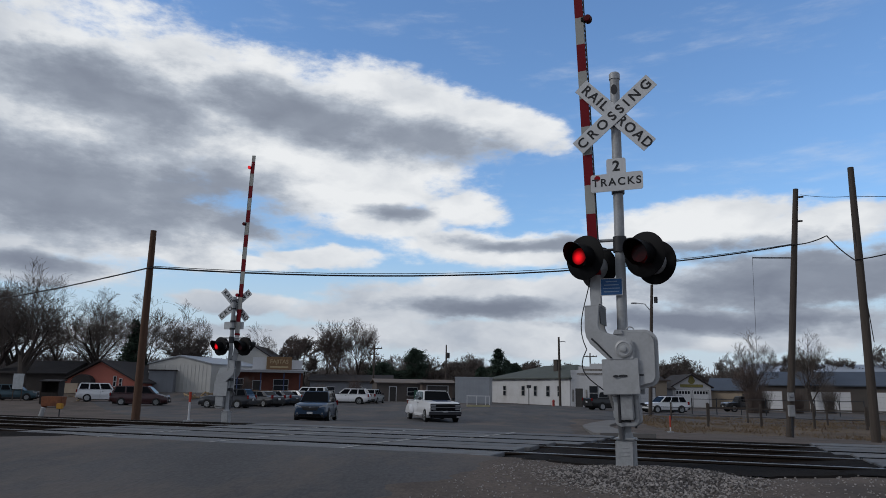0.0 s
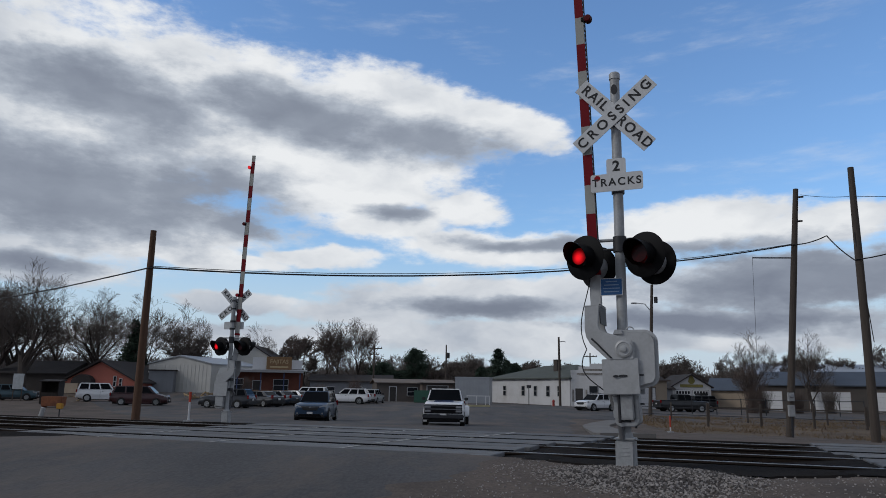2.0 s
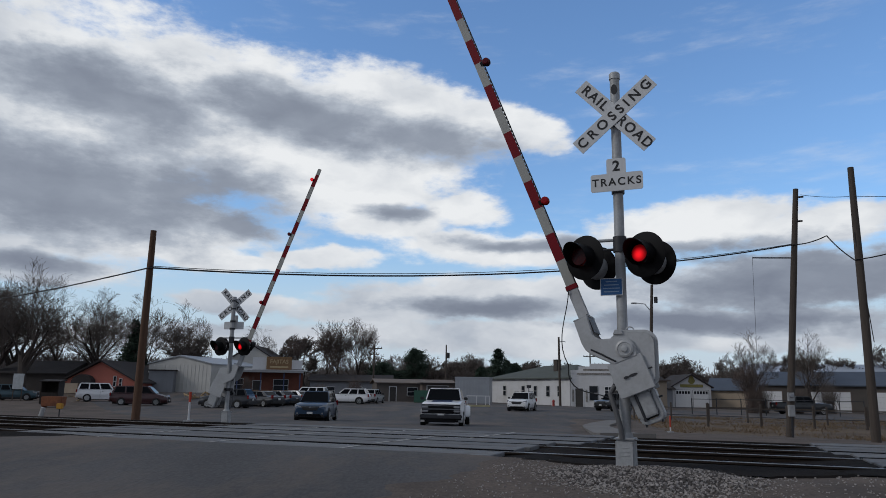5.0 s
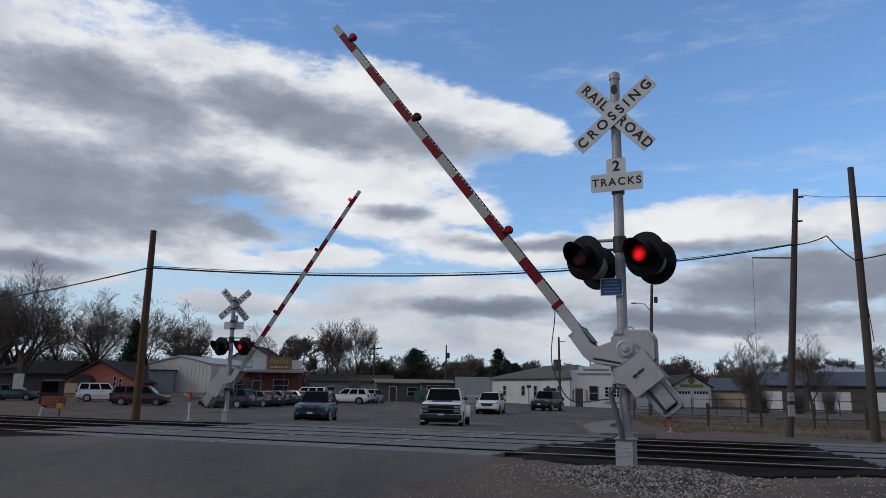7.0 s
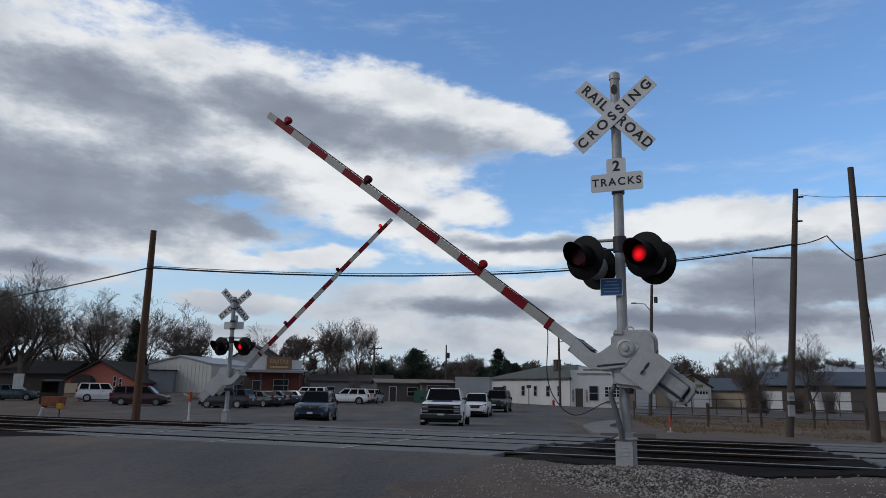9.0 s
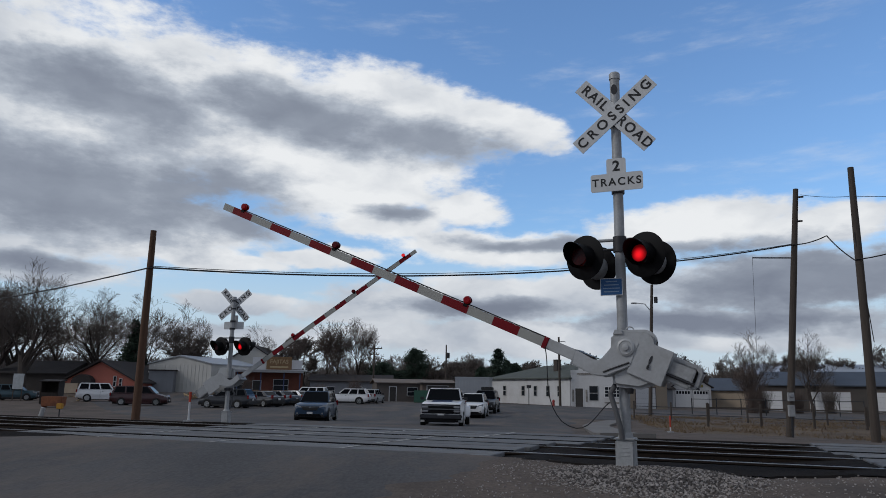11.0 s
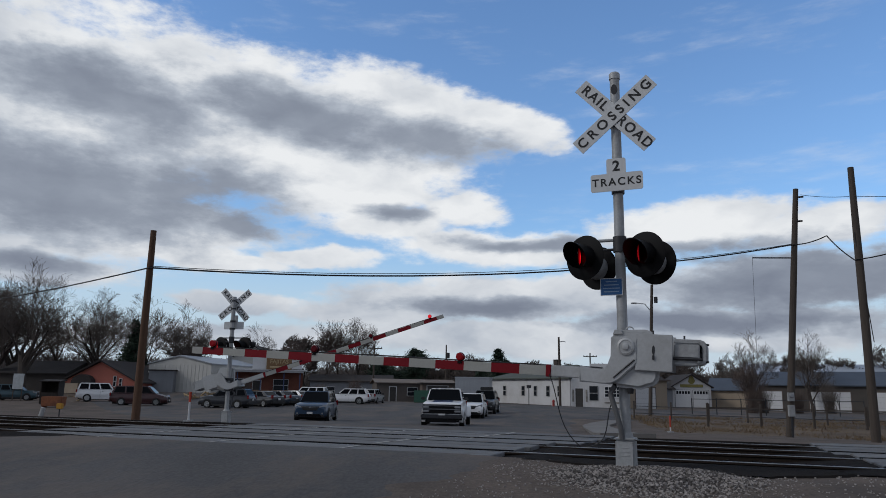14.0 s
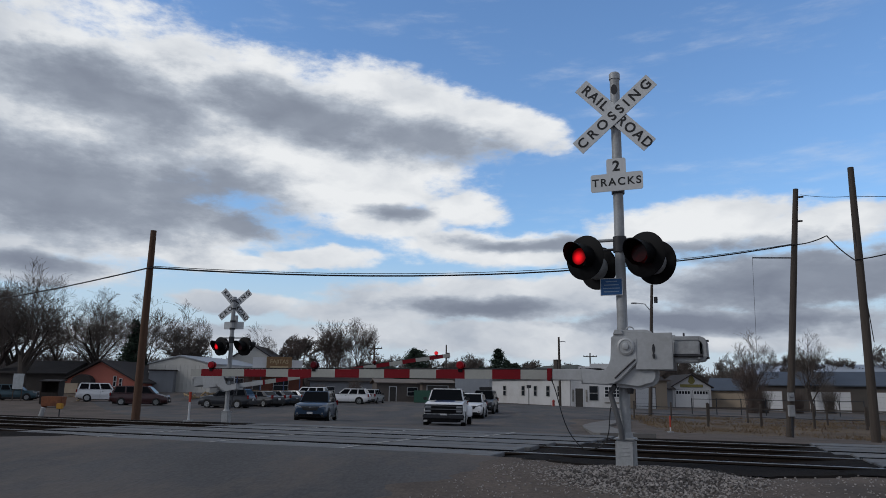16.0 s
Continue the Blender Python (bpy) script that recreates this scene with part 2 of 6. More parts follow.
TWIG_RED = mat("reddish_twigs", (0.105, 0.080, 0.071), 0.95, var=0.25, scale=1, bump=0)
# The far woods' colour has distance haze put into it.
TWIG_HAZED = mat("hazed_far_twigs", (0.105, 0.090, 0.085), 0.95, var=0.3, scale=0.2, bump=0)
NEEDLE = mat("conifer_needles", (0.022, 0.040, 0.024), 0.9, var=0.4, scale=1.5, bump=0)
GRASS = mat("dry_grass", (0.27, 0.19, 0.11), 0.95, var=0.35, scale=0.6, fine=9, bump=0)
WEED = mat("brown_weeds", (0.12, 0.07, 0.045), 0.95, var=0.35, scale=1, bump=0)
WHITE_WALL = mat("white_stucco", (0.60, 0.60, 0.61), 0.85, var=0.08, scale=0.6, fine=9, bump=0.2, dirt=(0.42, 0.40, 0.38), dirt_amount=0.5)
WHITE_TRIM = mat("white_trim", (0.66, 0.66, 0.67), 0.7, var=0.06, bump=0.05)
METAL_WALL = mat("cream_metal_siding", (0.56, 0.55, 0.52), 0.6, 0.1, var=0.1, scale=0.8, bump=0.1)
CORRUGATED = mat("galvanised_sheet", (0.34, 0.36, 0.39), 0.5, 0.4, var=0.15, scale=0.8, bump=0.1)
PINK = mat("salmon_stucco", (0.42, 0.135, 0.10), 0.9, var=0.12, scale=0.8, bump=0.2)
BRICK_RED = mat("red_brick", (0.17, 0.06, 0.04), 0.9, var=0.25, scale=1.5, fine=12, bump=0.3)
TAN = mat("tan_siding", (0.36, 0.29, 0.22), 0.85, var=0.12, scale=0.8, bump=0.1)
GREY_WALL = mat("grey_siding", (0.22, 0.23, 0.25), 0.85, var=0.12, scale=0.8, bump=0.1)
BROWN_WALL = mat("brown_wall", (0.13, 0.10, 0.085), 0.9, var=0.2, scale=0.8, bump=0.2)
ROOF_GREEN = mat("grey_green_shingles", (0.085, 0.095, 0.085), 0.95, var=0.2, scale=1, fine=8, bump=0.4)
ROOF_DARK = mat("dark_shingles", (0.035, 0.030, 0.030), 0.95, var=0.2, scale=1, fine=8, bump=0.4)
ROOF_BLUE = mat("blue_grey_metal_roof", (0.060, 0.076, 0.105), 0.6, 0.1, var=0.15, scale=0.8, bump=0.1)
ROOF_PALE = mat("pale_metal_roof", (0.38, 0.42, 0.48), 0.5, 0.2, var=0.12, scale=0.8, bump=0.1)
GLASS = mat("window_glass", (0.02, 0.023, 0.028), 0.03, var=0.1, bump=0, spec=0.14)
CAR_GLASS = mat("car_glass", (0.004, 0.005, 0.007), 0.04, var=0.1, bump=0, spec=0.06)
TYRE = mat("tyre_rubber", (0.014, 0.014, 0.014), 0.85, var=0.2, bump=0.1)
RIM = mat("alloy_rim", (0.42, 0.43, 0.44), 0.4, 0.3, var=0.1, bump=0)
CHROME = mat("chrome", (0.36, 0.37, 0.38), 0.2, 1.0, var=0.05, bump=0)
PLASTIC = mat("black_plastic", (0.018, 0.018, 0.019), 0.6, var=0.2, bump=0.05)
HEADLIGHT = mat("headlight_glass", (0.34, 0.35, 0.37), 0.1, 0.3, var=0.1, bump=0)
TAILLIGHT = mat("tail_light", (0.20, 0.008, 0.01), 0.15, var=0.1, bump=0)
ORANGE = mat("safety_orange", (0.50, 0.060, 0.03), 0.6, var=0.1, bump=0.05)
WOOD_ORANGE = mat("orange_plank", (0.25, 0.090, 0.042), 0.85, var=0.35, scale=2, bump=0.2, dirt=(0.07, 0.035, 0.025), dirt_amount=0.8)
YELLOW = mat("yellow_paint", (0.50, 0.26, 0.03), 0.6, var=0.1, bump=0.05)
GREEN = mat("green_dumpster", (0.03, 0.10, 0.07), 0.7, var=0.2, bump=0.05)


def paint(name, col):
    return mat(name, col, 0.32, 0.1, var=0.05, scale=1, bump=0, coat=0.35)


# ---- mesh helpers ----
class Shape:
    """Collects vertices and faces of one mesh."""

    def __init__(self):
        self.v, self.f = [], []

    def add(self, verts, faces):
        n = len(self.v)
        self.v += [tuple(p) for p in verts]
        self.f += [tuple(i + n for i in q) for q in faces]
        return self

    def box(self, c, s, m=None, taper=1.0):
        x, y, z = s[0] / 2, s[1] / 2, s[2] / 2
        p = [Vector((i * x * (taper if k > 0 else 1), j * y * (taper if k > 0 else 1), k * z)) for k in (-1, 1) for j in (-1, 1) for i in (-1, 1)]
        m = m or Matrix()
        p = [m @ q + Vector(c) for q in p]
        return self.add(p, [(0, 2, 3, 1), (4, 5, 7, 6), (0, 1, 5, 4), (2, 6, 7, 3), (0, 4, 6, 2), (1, 3, 7, 5)])

    def tube(self, pts, radii, n=8, caps=True):
        pts = [Vector(p) for p in pts]
        rings = []
        for i, p in enumerate(pts):
            d = (pts[min(i + 1, len(pts) - 1)] - pts[max(i - 1, 0)]).normalized()
            a = d.orthogonal().normalized()
            b = d.cross(a)
            r = radii[i] if isinstance(radii, (list, tuple)) else radii
            rings.append([p + r * (math.cos(2 * math.pi * k / n) * a + math.sin(2 * math.pi * k / n) * b) for k in range(n)])
        # keep the rings untwisted
        for i in range(1, len(rings)):
            base = min(range(n), key=lambda k: (rings[i][k] - pts[i] - (rings[i - 1][0] - pts[i - 1])).length)
            rings[i] = rings[i][base:] + rings[i][:base]
        faces = [(i * n + k, i * n + (k + 1) % n, (i + 1) * n + (k + 1) % n, (i + 1) * n + k) for i in range(len(rings) - 1) for k in range(n)]
        if caps:
            faces += [tuple(reversed(range(n))), tuple((len(rings) - 1) * n + k for k in range(n))]
        return self.add([q for r in rings for q in r], faces)

    def prism(self, pts, y0, y1, m=None):
        """A side outline in x and z, carried across from y0 to y1."""
        n = len(pts)
        p = [Vector((x, y0, z)) for x, z in pts] + [Vector((x, y1, z)) for x, z in pts]
        if m:
            p = [m @ q for q in p]
        return self.add(p, [tuple(range(n)), tuple(reversed(range(n, 2 * n)))] + [(i, i + n, (i + 1) % n + n, (i + 1) % n) for i in range(n)])

    def lathe(self, prof, n=24, m=None):
        """Rings of (radius, x) turned about the x axis."""
        p = [Vector((x, r * math.cos(2 * math.pi * k / n), r * math.sin(2 * math.pi * k / n))) for r, x in prof for k in range(n)]
        if m:
            p = [m @ q for q in p]
        f = [(i * n + k, i * n + (k + 1) % n, (i + 1) * n + (k + 1) % n, (i + 1) * n + k) for i in range(len(prof) - 1) for k in range(n)]
        f += [tuple(reversed(range(n))), tuple((len(prof) - 1) * n + k for k in range(n))]
        return self.add(p, f)

    def mesh(self, name, material, bevel=0.0, smooth=False, segments=2):
        me = bpy.data.meshes.new(name)
        me.from_pydata(self.v, [], self.f)
        bm = bmesh.new()
        bm.from_mesh(me)
        bmesh.ops.recalc_face_normals(bm, faces=bm.faces)
        if bevel:
            sharp = [e for e in bm.edges if len(e.link_faces) == 2 and e.calc_face_angle(0) > 0.5]
            bmesh.ops.bevel(bm, geom=sharp, offset=bevel, segments=segments, affect="EDGES", clamp_overlap=True)
        if smooth:
            for q in bm.faces:
                q.smooth = True
            for e in bm.edges:
                if len(e.link_faces) == 2 and e.calc_face_angle(0) > 0.6:
                    e.smooth = False
        bm.to_mesh(me)
        bm.free()
        me.materials.append(material)
        return me


def part(name, shape, material, parent, label="", bevel=0.0, smooth=False, m=None):
    me = shape if isinstance(shape, bpy.types.Mesh) else shape.mesh(name, material, bevel, smooth)
    ob = new(name, me)
    ob.parent = parent
    if m is not None:
        ob.matrix_basis = m
    return tagged(ob, label)


def thing(name, m, label, category, group="", kind=""):
    ob = new(name)
    ob.empty_display_size = 0.2
    ob.matrix_basis = m
    return tagged(ob, label, category, group, kind)


def solo(name, shape, material, label, category, group="", kind="", bevel=0.0, smooth=False, m=None):
    ob = new(name, shape.mesh(name, material, bevel, smooth))
    if m is not None:
        ob.matrix_basis = m
    return tagged(ob, label, category, group, kind)


def text_mesh(body, size, material, thick=0.002, bold=0.0, spacing=1.0):
    cu = bpy.data.curves.new("lettering", "FONT")
    cu.body, cu.size, cu.extrude, cu.align_x, cu.align_y = body, size, thick, "CENTER", "CENTER"
    cu.offset, cu.space_character = bold, spacing
    ob = bpy.data.objects.new("lettering", cu)
    scene.collection.objects.link(ob)
    bpy.context.view_layer.update()
    me = bpy.data.meshes.new_from_object(ob.evaluated_get(bpy.context.evaluated_depsgraph_get()))
    bpy.data.objects.remove(ob)
    me.materials.clear()
    me.materials.append(material)
    return me


# ---- the lie of the land ----
TRACK = radians(20.5)
CA, SA = math.cos(TRACK), math.sin(TRACK)
S_KNOTS = [-400, -30, 0, 6, 9, 14.2, 15.6, 18.4, 20, 25, 30, 36, 42, 52, 60, 100, 400, 3000]
Z_KNOTS = [-0.5, -0.35, -0.22, -0.08, 0.0, 0.0, -0.1, -0.1, -0.18, -0.44, -0.60, -0.80, -0.94, -0.82, -0.72, -0.6, -0.4, 0.0]


def at(q, s, z=0.0):
    """Along the track (to the right and nearer), across it (away), and up."""
    return Vector((q * CA + s * SA, -q * SA + s * CA, z))


def land(x, y):
    s = x * SA + y * CA
    z = float(np.interp(s, S_KNOTS, Z_KNOTS))
    if s > 20:
        side = min(max((x - 6) / 25, 0), 1) * min((s - 20) / 18, 1)
        z -= 0.30 * side * side * (3 - 2 * side)
    bank, flank = min(max((y - 83) / 11, 0), 1), min(max((-17 - x) / 8, 0), 1)
    return z + 0.9 * bank * bank * (3 - 2 * bank) * flank * flank * (3 - 2 * flank)


def spot(x, y, rz=0.0, dz=0.0):
    return pose(x, y, land(x, y) + dz, 0, 0, rz)


def sheet(name, qs, ss, lift, material, label, category, skip=None, sink=None):
    sh = Shape()
    n = len(ss)
    for q in qs:
        for s in ss:
            p = at(q, s)
            z = land(p.x, p.y) + lift + (sink(q, s) if sink else 0)
            sh.v.append((p.x, p.y, z))
    for i in range(len(qs) - 1):
        for j in range(n - 1):
            if skip and skip((qs[i] + qs[i + 1]) / 2, (ss[j] + ss[j + 1]) / 2):
                continue
            sh.f.append((i * n + j, (i + 1) * n + j, (i + 1) * n + j + 1, i * n + j + 1))
    return solo(name, sh, material, label, category, kind="structure", smooth=True)


def strip(name, ss, left, right, columns, lift, material, label, category):
    """A sheet between two wandering edges left(s) and right(s), in track coordinates."""
    sh = Shape()
    n = columns + 1
    for s in ss:
        a, c = left(s), right(s)
        for i in range(n):
            p = at(a + (c - a) * i / columns, s)
            edge = 0.03 if i in (0, columns) else 0.0
            sh.v.append((p.x, p.y, land(p.x, p.y) + lift - edge))
    sh.f = [(k * n + i, k * n + i + 1, (k + 1) * n + i + 1, (k + 1) * n + i) for k in range(len(ss) - 1) for i in range(columns)]
    return solo(name, sh, material, label, category, kind="structure", smooth=True)


def steps(*spans):
    out = []
    for a, b, n in spans:
        out += [a + (b - a) * i / n for i in range(n)]
    return out + [spans[-1][1]]


def bed(q, s):
    """The trench in which rails and ties lie."""
    if 10.75 < s < 18.75:
        return -0.15
    return 0.012 * noise.noise((q * 0.6, s * 0.6, 0)) if abs(q) < 120 and -10 < s < 120 else 0.0


# ---- ground, road, crossing, tracks ----
QS = steps((-1500, -300, 6), (-300, -60, 16), (-60, -20, 32), (-20, 12, 64), (12, 60, 40), (60, 300, 16), (300, 1500, 6))
SS = steps((-300, -20, 8), (-20, 4, 12), (4, 10.55, 14)) + [10.7, 10.8, 12.5, 14, 15.5, 17, 18.7, 18.8] + steps((19, 30, 22), (30, 100, 50), (100, 300, 16), (300, 3000, 9))
sheet("ground", QS, SS, 0.0, DIRT, "brown dirt and gravel ground, trodden and stained", "ground", sink=bed)


def rough_edge(s, k):
    return 0.5 * noise.noise((s * 0.4, k, 0)) + 0.25 * noise.noise((s * 1.7, k, 3)) + 0.10 * noise.noise((s * 6, k, 5))


def far_right(s):
    # straight beside the pavement, then out along the cross street
    base = 3.0 / CA - (s - 3.0 * SA) * SA / CA + 0.19 * max(0, s - 19)
    return base + rough_edge(s, 1.0) + (max(0, s - 52) * 9.0 if s < 60 else 72)


strip("road_north", steps((18.85, 30, 60), (30, 52, 60), (52, 62, 40), (62, 92, 30)), lambda s: -14.5 - 1.15 * (s - 18.8) + 2 * rough_edge(s, 7.0), far_right, 60, 0.03, ASPHALT,
      "worn grey asphalt street and parking lot, patched", "road")
strip("road_south", steps((-40, 0, 20), (0, 10.72, 110)), lambda s: -90.0, lambda s: -2.7 + 1.2 * rough_edge(s, 3.0) - 0.06 * max(0, 8 - s), 80, 0.022, ASPHALT,
      "worn asphalt approach with gravel blown over its edge", "road")

sheet("ballast_bed", steps((-320, -60, 10), (-60, -20, 40), (-20, 12, 96), (12, 60, 48), (60, 320, 10)), [10.45, 10.62, 10.74, 10.83, 12.5, 14.2, 15.5, 17, 18.66, 18.78, 18.9, 19.1], 0.012, BALLAST, "dark oil-stained ballast bed under the tracks", "ballast",
      skip=lambda q, s: (-13.0 < q < -2.7 or 2.0 < q < 7.2) and not 10.9 < s < 18.6, sink=lambda q, s: (-0.12 * min(1.0, 0.1 + min(abs(q + 2.6), abs(q - 2.0), abs(q + 13.1)) / 1.3) if 10.75 < s < 18.75 else 0.004 * noise.noise((q * 3, s * 3, 0))))
strip("ballast_shoulder", steps((8.7, 10.86, 24)), lambda s: -75.0, lambda s: -12.4 + 0.9 * (s - 8.7) + 0.8 * rough_edge(s * 2, 12.0), 60, 0.034, BALLAST, "dark cinders spilling beside the track", "ballast")
strip("ballast_verge", steps((9.55, 10.86, 26)), lambda s: -2.3 + 0.7 * rough_edge(s * 3, 21.0) + 2.2 * max(0, 10.3 - s), lambda s: 1.5 + 0.5 * rough_edge(s * 3, 27.0) - 1.2 * max(0, 10.3 - s), 70, 0.026, BALLAST, "dark cinders beside the track, thinning into dirt", "ballast")
RAILS = (11.7, 13.3, 16.2, 17.8)
RAIL_TOPS = (0.0, 0.0, -0.1, -0.1)


def along(q, s, z):
    return pose(*at(q, s, z), 0, 0, -math.degrees(TRACK))


track_near = thing("railway_track", along(0, 12.5, 0), "railway track of worn rails on dark ballast", "track", "two tracks", "structure")
track_far = thing("railway_track", along(0, 17.0, -0.1), "railway track of worn rails on dark ballast", "track", "two tracks", "structure")
prof = [(-0.07, -0.17), (0.07, -0.17), (0.07, -0.155), (0.012, -0.13), (0.012, -0.045), (0.036, -0.03), (0.036, -0.004), (-0.036, -0.004), (-0.036, -0.03), (-0.012, -0.045), (-0.012, -0.13), (-0.07, -0.155)]
turn = Matrix.Rotation(radians(90), 4, "Z")
rail_me = Shape().prism(prof, -320, 320, turn).mesh("rail", RAIL)
head_me = Shape().box((0, 0, 0), (640, 0.056, 0.008)).mesh("rail_head", RAILTOP)
tie_me = Shape().box((0, 0, -0.165), (0.23, 2.6, 0.10)).mesh("tie", TIE, bevel=0.012, segments=1)
for track in (track_near, track_far):
    for side in (-0.8, 0.8):
        r = part("rail", rail_me, None, track, m=pose(0, side, 0))
        part("rail_head", head_me, None, r, "bright worn rail head", m=pose(0, 0, 0))
    for i in range(70):
        q = -45 + i * 0.6
        if -13.3 < q < -2.9 or 1.9 < q < 7.4:
            continue
        part("tie", tie_me, None, track, m=pose(q, random.uniform(-0.04, 0.04), random.uniform(-0.012, 0.008), 0, 0, random.uniform(-1, 1)))
    bal = Shape()
    for i in range(2600):
        q = random.uniform(-30, 9)
        if -13.2 < q < -2.7 or 1.8 < q < 7.5:
            continue
        y = random.uniform(-1.75, 1.75)
        r = random.uniform(0.02, 0.05)
        bal.box((q, y, -0.112), (r * 1.6, r * 1.3, r * 1.2), Euler((random.random() * 3, random.random() * 3, random.random() * 3)).to_matrix().to_4x4(), 0.7)
    tagged(part("ballast", bal, BALLAST, track, "dark oily ballast stones"), kind="stuff")

# crossing planks: across the track from s0 to s1, top at z
ROWS = [(10.82, 11.62, 0.01), (11.79, 12.47, 0.03), (12.53, 13.21, 0.028), (13.38, 14.16, 0.03), (15.33, 16.12, -0.085), (16.29, 16.97, -0.072), (17.03, 17.71, -0.074), (17.88, 18.7, -0.072)]


def crossing(name, q0, q1, count, label, skew=0.0):
    c = thing(name, along((q0 + q1) / 2, 14.7, 0), label, "level crossing", kind="structure")
    step = (q1 - q0) / count
    for s0, s1, z in ROWS:
        me = Shape().box((0, 0, -0.08), (step - 0.03, s1 - s0, 0.16)).mesh("plank", PANEL, bevel=0.012, segments=1)
        for i in range(count):
            part("plank", me, None, c, m=pose(q0 + (i + 0.5) * step - (q0 + q1) / 2 + skew * (s0 - 14.7), (s0 + s1) / 2 - 14.7, z + random.uniform(-0.006, 0.004), random.uniform(-0.25, 0.25), 0, 0))
    for i in range(1, count):
        for s0, s1, z in ROWS:
            part("joint", Shape().box((0, 0, 0), (0.07, s1 - s0 - 0.02, 0.004)), mat("joint_dust", (0.34, 0.33, 0.32), 0.95, var=0.5, scale=6), c, "pale dusty joint", m=pose(q0 + i * step - (q0 + q1) / 2 + skew * (s0 - 14.7), (s0 + s1) / 2 - 14.7, z + 0.002))
    for s, z in ((11.775, 0.025), (13.365, 0.025), (16.275, -0.077), (17.865, -0.077)):
        part("flangeway", Shape().box((0, s - 14.7, z - 0.06), (q1 - q0 - 0.05, 0.026, 0.12)), BLACK, c, "black rubber flangeway edge", m=pose(skew * (s - 14.7), 0, 0))
    fill = Shape().prism([(13.42 + 0.76, -0.2), (15.3, -0.3), (15.3, -0.103), (14.18, -0.004)], -(q1 - q0) / 2, (q1 - q0) / 2, Matrix.Translation((0, -14.7, 0)) @ Matrix.Rotation(radians(90), 4, "Z") @ Matrix.Scale(-1, 4, (0, 1, 0)))
    part("infill", fill, ASPHALT, c, "asphalt strip between the tracks")
    return c


crossing("road_crossing", -13.0, -2.75, 4, "grey concrete plank crossing, stained with gravel dust", 0.12)
crossing("path_crossing", 2.0, 7.2, 2, "pale concrete plank crossing beside the tracks", -0.03)

# kerbed pavement beside the street
def ribbon(pts, width, lift, thick):
    sh = Shape()
    for i, (x, y) in enumerate(pts):
        z = land(x, y) + lift
        for dx in (0, width):
            sh.v += [(x + dx, y, z), (x + dx, y, z - thick)]
    for i in range(len(pts) - 1):
        a, b = 4 * i, 4 * i + 4
        sh.f += [(a, a + 2, b + 2, b), (a + 1, b + 1, b + 3, a + 3), (a, b, b + 1, a + 1), (a + 2, a + 3, b + 3, b + 2)]
    sh.f += [(0, 1, 3, 2), (len(sh.v) - 4, len(sh.v) - 2, len(sh.v) - 1, len(sh.v) - 3)]
    return sh


CONCRETE = mat("pale_concrete", (0.17, 0.16, 0.152), 0.9, var=0.18, scale=0.8, fine=20, bump=0.2, dirt=(0.10, 0.09, 0.08), dirt_amount=0.5)
solo("pavement", ribbon([(4.3 + 0.17 * i + (0 if i < 22 else 0.12 * (i - 22) ** 1.4), 20.0 + i) for i in range(0, 30)], 1.5, 0.10, 0.4), CONCRETE, "pale concrete pavement with a kerb, cracked", "pavement", kind="structure")

# gravel mound round the nearer signal
MX, MY = 2.42, 8.85
mound = Shape()
for i in range(25):
    for j in range(48):
        r = i / 24
        a = 2 * math.pi * j / 48
        x, y = MX + 1.35 * r * math.cos(a) + 0.15 * r, MY + 1.5 * r * math.sin(a)
        h = 0.08 * (1 - r * r) ** 1.5 if r < 1 else 0
        mound.v.append((x, y, land(x, y) + h * (0.8 + 0.4 * noise.noise((x * 2, y * 2, 0))) - 0.03 + 0.02 * noise.noise((x * 9, y * 9, 0)) - (0.03 if i == 24 else 0)))
mound.f += [(i * 48 + j, (i + 1) * 48 + j, (i + 1) * 48 + (j + 1) % 48, i * 48 + (j + 1) % 48) for i in range(24) for j in range(48)]
solo("gravel_mound", mound, STONE, "grey crushed stone mound round the signal's foot", "gravel", kind="stuff", smooth=True)
STONES = [mat("stone_pale", (0.30, 0.275, 0.26), 0.9, var=0.35, scale=7, bump=0.2), mat("stone_dark", (0.09, 0.08, 0.076), 0.9, var=0.35, scale=7, bump=0.2)]
for k, ms in enumerate(STONES):
    st = Shape()
    for i in range(4200):
        r, a = math.sqrt(random.random()) * 1.12, random.random() * 2 * math.pi
        x, y = MX + 1.35 * r * math.cos(a) + 0.15 * r, MY + 1.5 * r * math.sin(a)
        h = 0.08 * max(0, 1 - r * r) ** 1.5
        w = random.uniform(0.009, 0.025)
        st.box((x, y, land(x, y) + h * 0.95 - 0.012), (w * 1.5, w * 1.2, w), Euler((random.random() * 3, random.random() * 3, random.random() * 3)).to_matrix().to_4x4(), random.uniform(0.5, 0.9))
    solo("loose_gravel", st, ms, "loose crushed stones, grey and pale" if k == 0 else "loose crushed stones, dark grey", "gravel", kind="stuff")
st = Shape()
for i in range(2600):
    q, s = random.uniform(-2.8, 5), random.uniform(5.4, 10.6)
    p = at(q, s)
    w = random.uniform(0.005, 0.016)
    st.box((p.x, p.y, land(p.x, p.y) + 0.004), (w * 1.5, w * 1.2, w), Euler((random.random() * 3, random.random() * 3, random.random() * 3)).to_matrix().to_4x4(), 0.7)
solo("grit", st, STONES[0], "small scattered grit on the dirt verge", "gravel", kind="stuff")


# ---- crossing signals ----
PIVOT = (0.0, 0.05, 1.53)
BAND_EDGES = [7.16, 6.94, 6.51, 6.07, 5.64, 5.22, 4.79, 4.37, 3.95, 3.53, 3.11, 2.69, 2.25, 1.84, 1.43, 1.05]


FLASH = []


